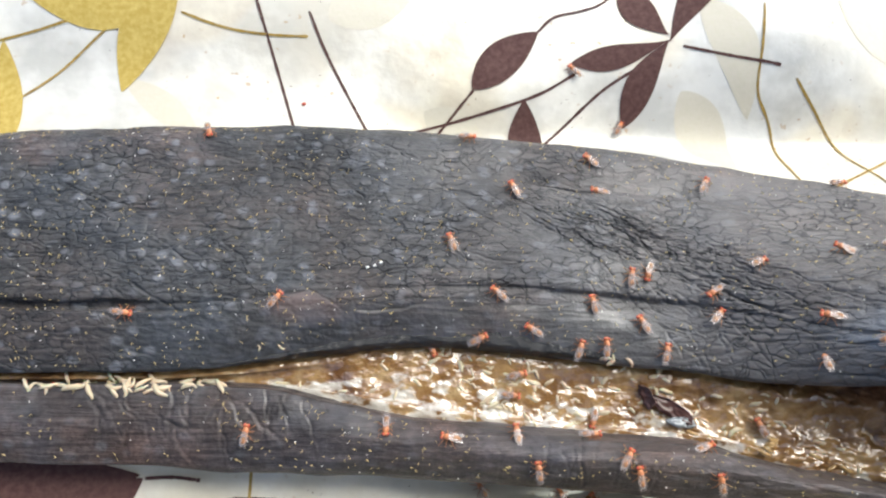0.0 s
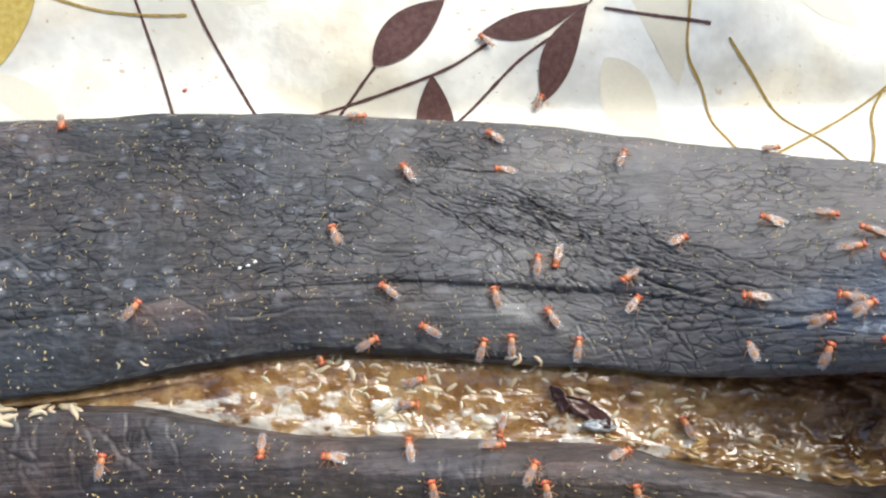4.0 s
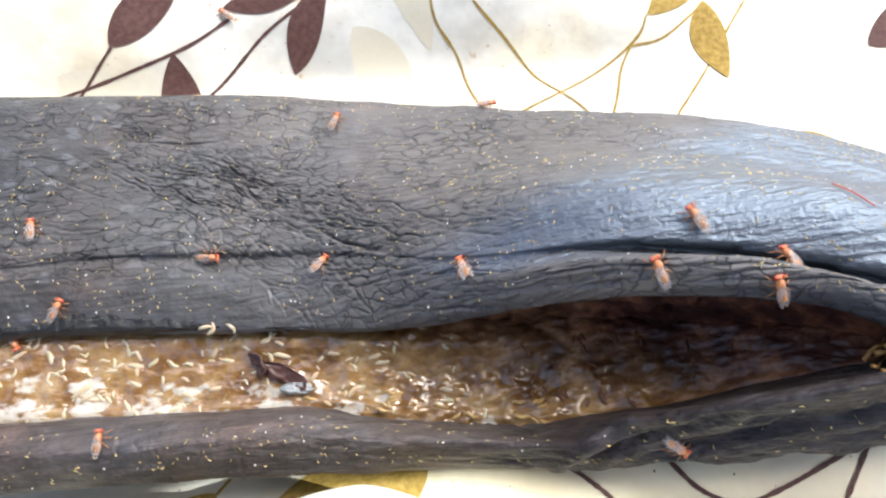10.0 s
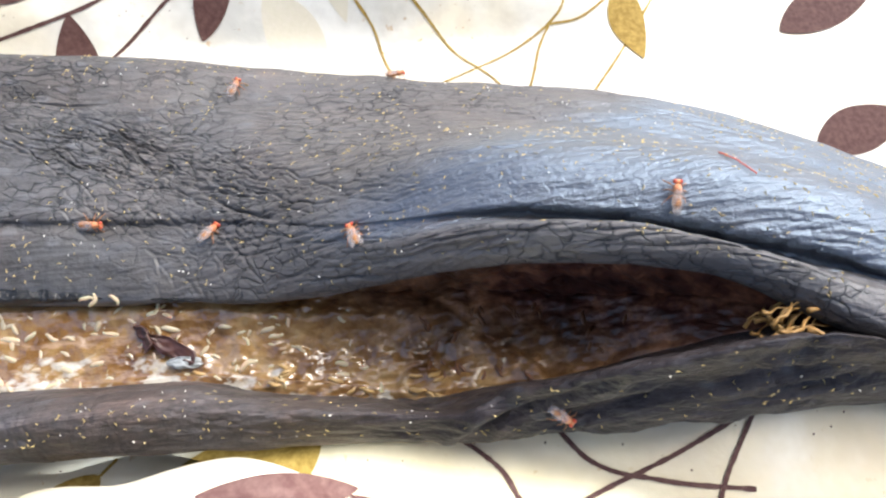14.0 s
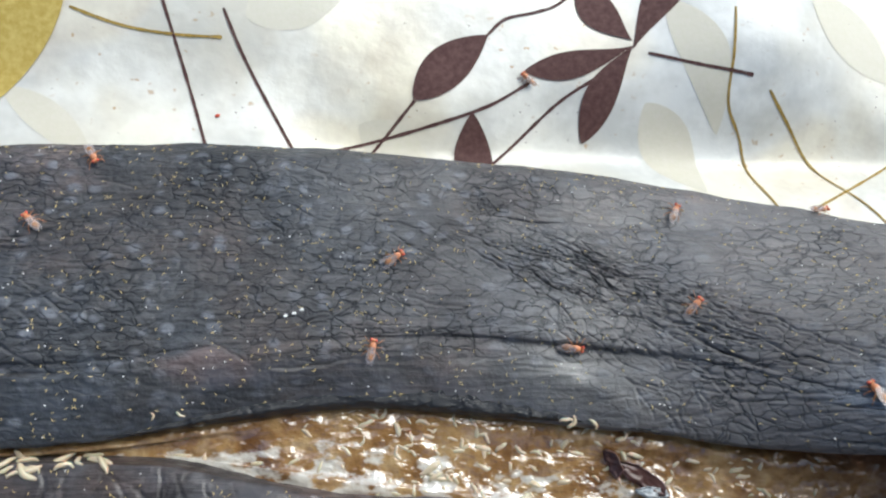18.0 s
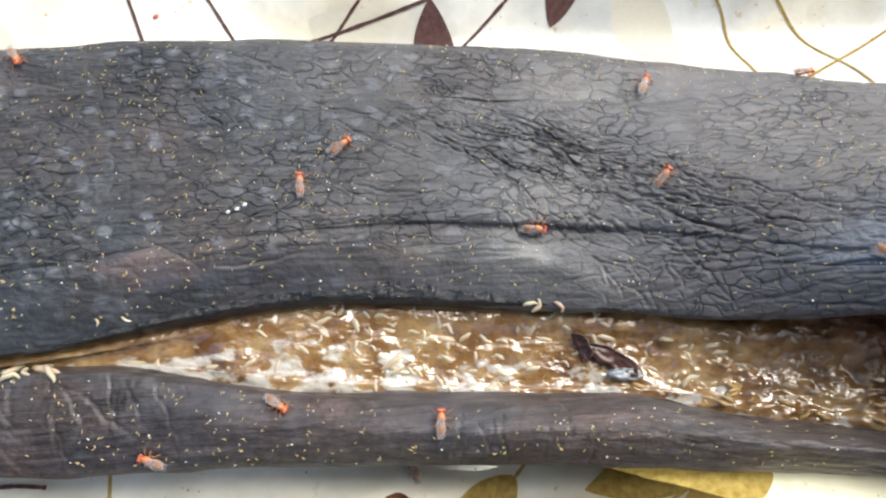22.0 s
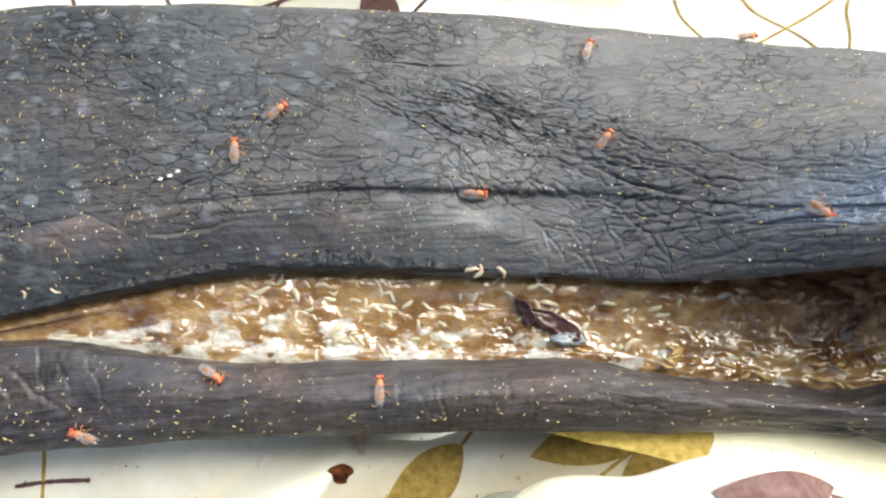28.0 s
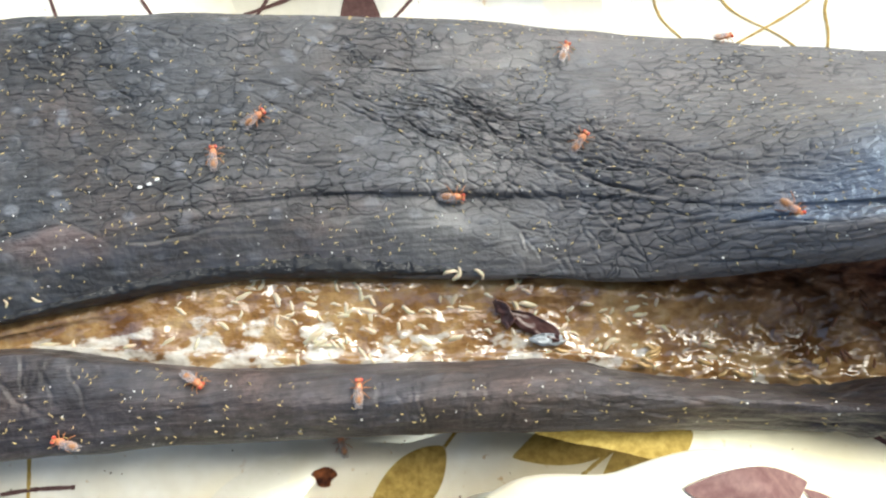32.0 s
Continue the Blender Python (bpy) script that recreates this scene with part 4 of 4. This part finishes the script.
def seated(x, y, heading, tree=None, sink=0.0, even=0.5):
    """The pose of a thing that rests at x, y and faces heading."""
    p, n = foot(x, y, tree)
    n = (n * (1 - even) + Vector((0, 0, 1)) * even).normalized()
    f = Vector((math.cos(radians(heading)), math.sin(radians(heading)), 0))
    f = (f - n * f.dot(n)).normalized()
    m = Matrix((f, n.cross(f), n)).transposed().to_4x4()
    m.translation = p - n * sink * MM
    return m


# ---- larvae in the pulp ----
def larva_mesh(rng, length, bow):
    path, radii = [], []
    for i in range(9):
        t = i / 8
        path.append(((t - 0.5) * length * (1 - 0.15 * abs(bow)), bow * length * (t * (1 - t) * 4 - 0.6) * 0.28 + 0.05 * math.sin(9 * t + bow), 0.04 * math.sin(5 * t)))
        radii.append(length * (0.02 + 0.12 * math.sin(math.pi * (0.06 + 0.9 * t**0.85)) ** 0.7))
    co, faces = tube([Vector(p) * MM for p in path], [r * MM for r in radii], 8)
    mesh = mesh_of("larva", co, faces)
    mesh.materials.append(LARVA if length > 1.2 else PUPA)
    return mesh


grub_rng = random.Random(12)
GRUBS = [larva_mesh(grub_rng, l, b) for l, b in ((1.7, 0.1), (1.5, 0.6), (1.9, -0.4), (1.4, 0.9), (1.6, -0.8), (2.0, 0.3))]
PUPAE = [larva_mesh(grub_rng, 1.15, 0.1), larva_mesh(grub_rng, 1.18, 0.5)]
PUPAE[1].materials[0] = PUPA_DARK


def larva(x, y, heading, sink=0.05, kind=None, tree=None, size=1.0, even=0.3):
    mesh = kind or grub_rng.choice(GRUBS)
    ob = new("pupa" if kind else "larva", mesh)
    ob.matrix_world = seated(x, y, heading, tree, sink - 0.1, even) @ Matrix.Scale(size, 4)
    if kind:
        return tagged(ob, "small tan pupa lying in wet brown pulp", "pupa", "pupae in the pulp")
    return tagged(ob, "white fly larva in wet brown banana pulp", "larva", "larvae in the pulp")


for _ in range(150):
    x = grub_rng.triangular(-13, 46, 8)
    lo, hi = low_y(x) + 0.5, lip_y(x) - 0.2
    larva(x, grub_rng.uniform(lo, hi), grub_rng.uniform(-35, 35) + grub_rng.choice((0, 0, 180, 90)), grub_rng.uniform(0.2, 0.46), tree=WET, size=grub_rng.uniform(0.6, 1.1))
for _ in range(90):
    x = grub_rng.triangular(-10, 42, 14)
    larva(x, grub_rng.uniform(low_y(x) + 0.4, lip_y(x) - 0.1), grub_rng.uniform(0, 180), grub_rng.uniform(0.12, 0.24), tree=WET, size=grub_rng.uniform(0.42, 0.75))
for _ in range(16):
    x = grub_rng.uniform(27, 47)
    larva(x, low_y(x) + grub_rng.uniform(0.6, 2.4), grub_rng.uniform(-40, 40), 0.02, PUPAE[0], WET, grub_rng.uniform(0.9, 1.3))
for _ in range(30):
    larva(grub_rng.uniform(44, 60), grub_rng.uniform(0.8, 8.0), grub_rng.uniform(40, 140), 0.1, PUPAE[1], WET, grub_rng.uniform(0.7, 1.1))
for _ in range(34):
    larva(grub_rng.triangular(-38, -14, -28), 10.5 + grub_rng.uniform(-1.3, 0.4), grub_rng.uniform(-80, 60), 0.0, size=grub_rng.uniform(0.8, 1.15))
for x, y, a in ((19.4, 12.4, 5), (21.6, 12.0, -60), (19.9, 12.2, 60), (4.2, 13.9, 5), (-11.8, 13.5, -35), (-13.9, 13.4, 95), (24.5, 11.3, -95)):
    larva(x, y, a, 0.0, GRUBS[1] if a == 5 else None, size=0.85 if x > -5 else 0.45).name = "larva"

# ---- eggs, flakes, specks ----
for x, y in ((-3.0, 21.3), (-2.4, 21.6), (-3.7, 21.1)):
    co, faces = ball(0, 0, 0, 0.19 * MM, 0.13 * MM, 0.13 * MM, 8, 6)
    egg = link("egg", mesh_of("egg", co, faces), SPECK_WHITE)
    egg.matrix_world = seated(x, y, 20, sink=-0.08)
    tagged(egg, "tiny cream fly egg on black banana skin", "egg", "eggs on the skin")


def flake(name, centre, heading, length, width, curl, mat, label, tilt=0):
    u, v = np.meshgrid(np.linspace(-0.5, 0.5, 26), np.linspace(-0.5, 0.5, 14), indexing="ij")
    edge = 1 - 0.55 * np.abs(2 * u) ** 3 + 0.18 * smooth_noise(u * 7, v * 0, 61)
    x, y = u * length + 0.12 * smooth_noise(u * 6, v * 5, 64), v * width * edge
    z = curl * (u * 2) ** 2 + 0.25 * curl * (2 * v) ** 2 + 0.18 * fractal(u * 5, v * 4, 62)
    top = np.stack([x, y, z + 0.12], -1)
    under = np.stack([x * 0.97, y * 0.95, z - 0.1], -1)[:, ::-1]
    loop = np.concatenate([top, under, top[:, :1]], 1)
    ob = sheet(name, loop * MM, mat, flip=True)
    ob.matrix_world = seated(centre[0], centre[1], heading, WET, -0.35) @ pose(0, 0, 0, tilt, 0, 0)
    return tagged(ob, label, "flake")


flake("skin_flake", (23.6, 9.2), -64, 2.4, 1.3, 0.5, FLAKE, "curled dark brown skin flake in wet pulp", 40)
flake("skin_flake", (25.6, 7.8), -34, 4.4, 1.5, 0.3, FLAKE, "flat dark skin flake lying in wet pulp", 20)
flake("grey_flake", (26.4, 6.6), -6, 2.8, 1.0, -0.2, FLAKE_GREY, "wet grey skin flake in brown pulp")
flake("cream_flake", (-20.2, 16.8), 15, 1.1, 0.5, 0.2, SPECK_WHITE, "pale crumb stuck in a skin wrinkle")


def specks(name, count, seed, length, thick, mat, label, span, frugal=False):
    rng = random.Random(seed)
    co, faces = [], []
    while len(faces) < 4 * count:
        x = rng.uniform(*span)
        y = rng.uniform(front_y(x) + 0.3, back_y(x) - 0.8)
        if low_y(x) - 0.4 < y < lip_y(x) + 0.4 or fractal(np.array(x / 7.0), np.array(y / 5.0), 71) < rng.uniform(-1.2, 0.9):
            continue
        m = seated(x, y, rng.uniform(0, 360), even=0.0)
        l, t, b = rng.uniform(0.5, 1) * length, thick * rng.uniform(0.7, 1.2), rng.uniform(-0.3, 0.3) * length
        k = len(co)
        for p in ((-l / 2, 0, 0), (0, b - t / 2, 0), (0, b + t / 2, 0), (0, b, t), (l / 2, 0, 0)):
            co.append(m @ (Vector(p) * MM))
        faces += [(k, k + 1, k + 3), (k, k + 3, k + 2), (k + 4, k + 3, k + 1), (k + 4, k + 2, k + 3)]
    return tagged(link(name, mesh_of(name, co, faces, False), mat), label, "specks", kind="stuff")


specks("yellow_specks", 2500, 3, 0.5, 0.085, SPECK, "scattered yellow frass specks on black banana skin", (-46, 95))
specks("white_specks", 380, 5, 0.24, 0.12, SPECK_WHITE, "scattered white crumbs on black banana skin", (-46, 95))

def cloth_dots(count, seed):
    """Tiny dark dots strewn on the cloth behind and in front of the fruit."""
    rng = random.Random(seed)
    co, faces = [], []
    for _ in range(count):
        x, y = rng.uniform(-50, 100), rng.choice((rng.uniform(38, 62), rng.uniform(-8, 1)))
        p, r = Vector((x, y, float(cloth_z(np.array(x), np.array(y))) + 0.02)) * MM, rng.uniform(0.04, 0.11) * MM
        k = len(co)
        co += [p + Vector((r * math.cos(a), r * math.sin(a) * rng.uniform(0.6, 1.2), 0)) for a in (0, 1.26, 2.5, 3.8, 5.0)] + [p + Vector((0, 0, 0.5 * r))]
        faces += [(k + i, k + (i + 1) % 5, k + 5) for i in range(5)]
    return tagged(link("cloth_specks", mesh_of("cloth_specks", co, faces, False), FLAKE), "tiny dark specks strewn on the cream tablecloth", "specks", kind="stuff")


cloth_dots(260, 31)
co, faces = ball(0, 0, 0.12 * MM, 0.3 * MM, 0.2 * MM, 0.14 * MM, 8, 6)
red_crumb = link("red_crumb", mesh_of("red_crumb", co, faces), FLY_EYE)
red_crumb.matrix_world = seated(-12.6, 44.6, 30)
tagged(red_crumb, "small dark red crumb lying on the cream tablecloth", "crumb")

plug = tagged(new("stalk_end"), "torn yellow fibres in the banana's end", "fibres")
fibre_rng = random.Random(8)
for i in range(34):
    x0, y0, z0 = 62.6 + fibre_rng.uniform(0, 3.0), 0.5 + fibre_rng.uniform(-0.9, 1.0), 28.6 + fibre_rng.uniform(-2.4, 1.2)
    turn = fibre_rng.uniform(-0.7, 0.7)
    path = [Vector((x0 + 0.55 * k * math.cos(turn), y0 + 0.5 * k * math.sin(turn) + 0.15 * math.sin(2 * k + i), z0 + 0.25 * math.sin(k + i))) * MM for k in range(5)]
    co, faces = tube(path, [0.15 * MM * (0.4 + fibre_rng.random()) * (1 - 0.15 * k) for k in range(5)], 6)
    link("fibre", mesh_of("fibre", co, faces), FIBRE, plug)

thread_path = [foot(63.5 + 0.9 * t, 12.2 - 2.4 * t)[0] + Vector((0, 0, 0.0002)) for t in np.linspace(0, 1, 8)]
co, faces = tube(thread_path, [0.05 * MM] * 8, 6)
tagged(link("red_thread", mesh_of("red_thread", co, faces), FLY_EYE), "short red thread lying on black banana skin", "thread")


# ---- fruit flies ----
def fly_part(name, shape, mat, parent, label=""):
    co, faces = shape
    return link(name, mesh_of(name, [Vector(c) * MM for c in co], faces), mat, parent, label)


def wing_shape(side, spread):
    co, faces = [], []
    for i in range(9):
        t = i / 8
        w = 0.27 * math.sin(math.pi * min(1, 0.08 + 0.86 * t**0.8)) ** 0.8
        for k in (-1, 0, 1):
            bx, by = -1.5 * t, side * (0.1 + 0.02 * t + spread * t) + k * w
            co.append((0.35 + bx, by, 0.82 - 0.3 * t + 0.03 * (1 - k * k) + 0.015 * side))
    for i in range(8):
        for k in (0, 1):
            a = 3 * i + k
            faces.append((a, a + 1, a + 4, a + 3))
    return co, faces


def fruit_fly(name, spread):
    fly = tagged(new(name), "fruit fly with red eyes and clear wings on a black banana", "fly", "fruit flies")
    fly_part("thorax", ball(0.38, 0, 0.55, 0.42, 0.29, 0.28), FLY_BODY, fly)
    belly = fly_part("abdomen", ball(-0.32, 0, 0.46, 0.55, 0.3, 0.27), FLY_BELLY, fly, "striped tan abdomen")
    for i in range(3):
        ring = [(-0.25 - 0.18 * i, 0.27 * math.cos(a), 0.46 + 0.275 * math.sin(a)) for a in np.linspace(0.3, math.pi - 0.3, 7)]
        fly_part("abdomen_band", tube(ring, [0.03] * 7, 4), FLY_LEG, belly)
    head = fly_part("head", ball(0.88, 0, 0.56, 0.17, 0.24, 0.2), FLY_BODY, fly)
    for side in (-1, 1):
        fly_part("eye", ball(0.91, 0.19 * side, 0.6, 0.15, 0.12, 0.17), FLY_EYE, head, "red compound eye")
        fly_part("antenna", tube([(1.02, 0.05 * side, 0.55), (1.12, 0.08 * side, 0.5)], [0.03, 0.015], 5), FLY_LEG, head)
        fly_part("wing", wing_shape(side, spread), FLY_WING, fly, "clear grey wing")
        for x, reach in ((0.6, 0.45), (0.35, 0.1), (0.12, -0.5)):
            knee = (x + 0.5 * reach, 0.5 * side, 0.42)
            fly_part("leg", tube([(x, 0.16 * side, 0.4), knee, (x + reach, 0.72 * side, 0.02), (x + 1.25 * reach, 0.8 * side, 0.0)], [0.05, 0.04, 0.025, 0.015], 5), FLY_LEG, fly)
    return fly


closed = fruit_fly("fruit_fly", 0.02)
spread = fruit_fly("fruit_fly", 0.22)
spread["label"] = "fruit fly holding its clear wings apart on black banana skin"

# Flies that sit still: x, y, heading.
STILL = points("31.7,31.2,62 46.6,31.8,8 51.8,-2.2,-44 20.8,50.5,139")
# Flies that leave soon after 4.5 s.
LEAVING = points("19.6,33.7,142 20.3,30.0,168 11.1,29.7,119 41.2,21.7,146 45.3,21.8,-19 46.1,18.7,139 43.6,17.3,-1 45.2,16.0,178 33.5,20.8,28 22,19.9,81")
LEAVING = np.concatenate([LEAVING, points("23.8,20.8,-107 29.5,18.1,-146 37.1,14.6,165 42.2,13.6,164 42.5,12.6,22 9.2,18.5,141 22.9,15.3,118 -12.4,17.6,52 12.6,15.1,149 16.9,13.2,70")])
LEAVING = np.concatenate([LEAVING, points("24.7,12.6,78 36.7,10.8,98 40.4,10.0,65 43.4,9.5,112 51.1,9.9,105 4.5,4.8,170 -14.5,5.3,81 26.7,3.8,23 19.6,2.9,58 12.3,2.1,96")])
LEAVING = np.concatenate([LEAVING, points("20.8,1.6,98 27.4,1.1,98 18.5,7.1,-106 10.4,9.3,-6 11.1,11.2,14 33.5,6,114 27,44.5,62 -26.8,16.4,-7 8.1,0.4,115 16.2,-0.3,110 19.4,-0.8,110 6.3,36.3,-7")])

def away(x, y, k):
    """A place on the cloth far from the fruit."""
    a = 2.4 * k
    return pose((0.02 + 0.34 * math.cos(a)), 0.05 + 0.3 * math.sin(a), 0.0008, 0, 0, 40 * k % 360)


def flight(t, start, end, seconds=0.5):
    """Rows of a short flight between two resting poses."""
    p, q = start.translation, end.translation
    mid = start.copy()
    mid.translation = p.lerp(q, 0.3) + Vector((0, 0, 0.03 + 0.25 * (q - p).length))
    late = end.copy()
    late.translation = p.lerp(q, 0.75) + Vector((0, 0, 0.02 + 0.25 * (q - p).length))
    return [(t, start), (t + 0.35 * seconds, mid), (t + 0.7 * seconds, late), (t + seconds, end)]


def turned_small(rows):
    """Splits turns of more than 80 degrees between two rows."""
    out = rows[:1]
    for t, m in rows[1:]:
        t0, m0 = out[-1]
        angle = m0.to_quaternion().rotation_difference(m.to_quaternion()).angle
        if angle > 1.3:
            for f in (0.34, 0.67):
                h = m0.to_quaternion().slerp(m.to_quaternion(), f).to_matrix().to_4x4()
                h.translation = m0.translation.lerp(m.translation, f)
                out.append((t0 + f * (t - t0), h))
        out.append((t, m))
    return out


# Flies that stay for a while: each stop is from, to (seconds), x, y, heading; they walk or fly from stop to stop.
STOPS = (
    "0,13.5,-21,36.2,-72 16,32,-21,35.6,-60",
    "0,16.1,29.4,15.7,48 16.7,32,30.4,21.3,46",
    "0,4.8,18.3,17.4,102 6.2,32,20,18.4,-5",
    "0,4.8,-1.5,6,-91 6.3,13.5,-1.7,5.8,-98 15.2,32,-0.4,6.1,-41",
    "0,13.6,2.7,13.9,-63",
    "0,4.7,7.2,14.4,28 6.2,10.2,7.2,15.5,60",
    "0,4.7,19.4,13.3,89 6.1,8.4,18,14.9,56",
    "0,4.7,40.3,12.3,13 6.2,8.1,40.1,11.0,46 8.6,16.4,40.2,11.7,106 17.2,21.3,39.7,12.8,111 22,32,40.9,12.6,-43",
    "0,4.7,17.1,5,-1 6.2,6.8,15.2,4.5,73 7.2,7.8,13.8,2.5,67 8.1,8.4,18.3,3.8,19",
    "0,4.7,10.5,5.1,95 6.2,7.6,11.5,2.4,87 8.6,32,11.7,3.8,86",
    "0,12.2,54.4,11.1,115 12.6,13.8,55.2,12.4,100",
    "11.5,13.7,54.2,6.2,95",
    "9.6,11.7,58.6,7.1,96 12.2,13.8,59.4,9.2,74 15.1,32,60.4,9.7,117",
    "5.6,7,14.7,34.9,-97 7.3,7.4,11.5,35.2,185",
    "0,4.7,4.6,23.6,112","14.2,32,5.2,26.1,33",
    "9.7,10.4,5.5,22.2,94 14.6,18.1,3.4,18.1,79 18.8,32,2,22.8,90",
    "16.6,20.3,-24.7,29.1,136",
    "20.6,32,-9.7,2.9,154",
    "29.6,30.4,24.4,8.2,-120",
    "15,16.2,65.8,26.2,54",
    "6,8.2,3.9,2.5,115",
    "14.4,32,9.8,0.2,100",
    "5.8,7.2,43.9,9.8,60 7.8,8.7,50.1,8.0,100 9.0,10.7,51.0,7.9,100 10.95,12.3,49.9,8.7,85",
    "9.9,11.5,57.4,5.7,95",
)


def motions():
    for k, (x, y, a) in enumerate(STILL):
        copy_thing(closed, seated(x, y, a))
    for k, (x, y, a) in enumerate(LEAVING):
        fly = copy_thing(spread if k % 11 == 3 else closed, seated(x, y, a))
        start, t = seated(x, y, a), 4.62 + 0.037 * k
        end = away(x, y, k)
        walk(fly, turned_small([(0, start)] + flight(t, start, end) + [(32, end)]))
    for k, text in enumerate(STOPS):
        fly = copy_thing(spread if k in (7, 11, 14, 15) else closed, away(0, 0, 60 + k))
        rest, rows, last = away(0, 0, 60 + k), [], None
        for begin, until, x, y, a in points(text):
            here = seated(x, y, a)
            if last is None and begin > 0:
                rows += [(0, rest)] + flight(begin - 0.5, rest, here)
            elif last is None:
                rows.append((0, here))
            else:
                gap = (here.translation - rows[-1][1].translation).length
                rows += flight(rows[-1][0] + 0.05, rows[-1][1], here, max(0.4, begin - rows[-1][0] - 0.1)) if gap > 0.009 else [(begin, here)]
            if until > rows[-1][0]:
                rows.append((until, here))
            last = until
        if last < 32:
            rows += flight(last + 0.02, rows[-1][1], rest) + [(32, rest)]
        walk(fly, turned_small(rows))
    for ob in (closed, spread):
        ob.matrix_basis = pose(-0.33, -0.2, 0.0008, 0, 0, 0) if ob == closed else pose(0.4, -0.22, 0.0008, 0, 0, 50)


motions()
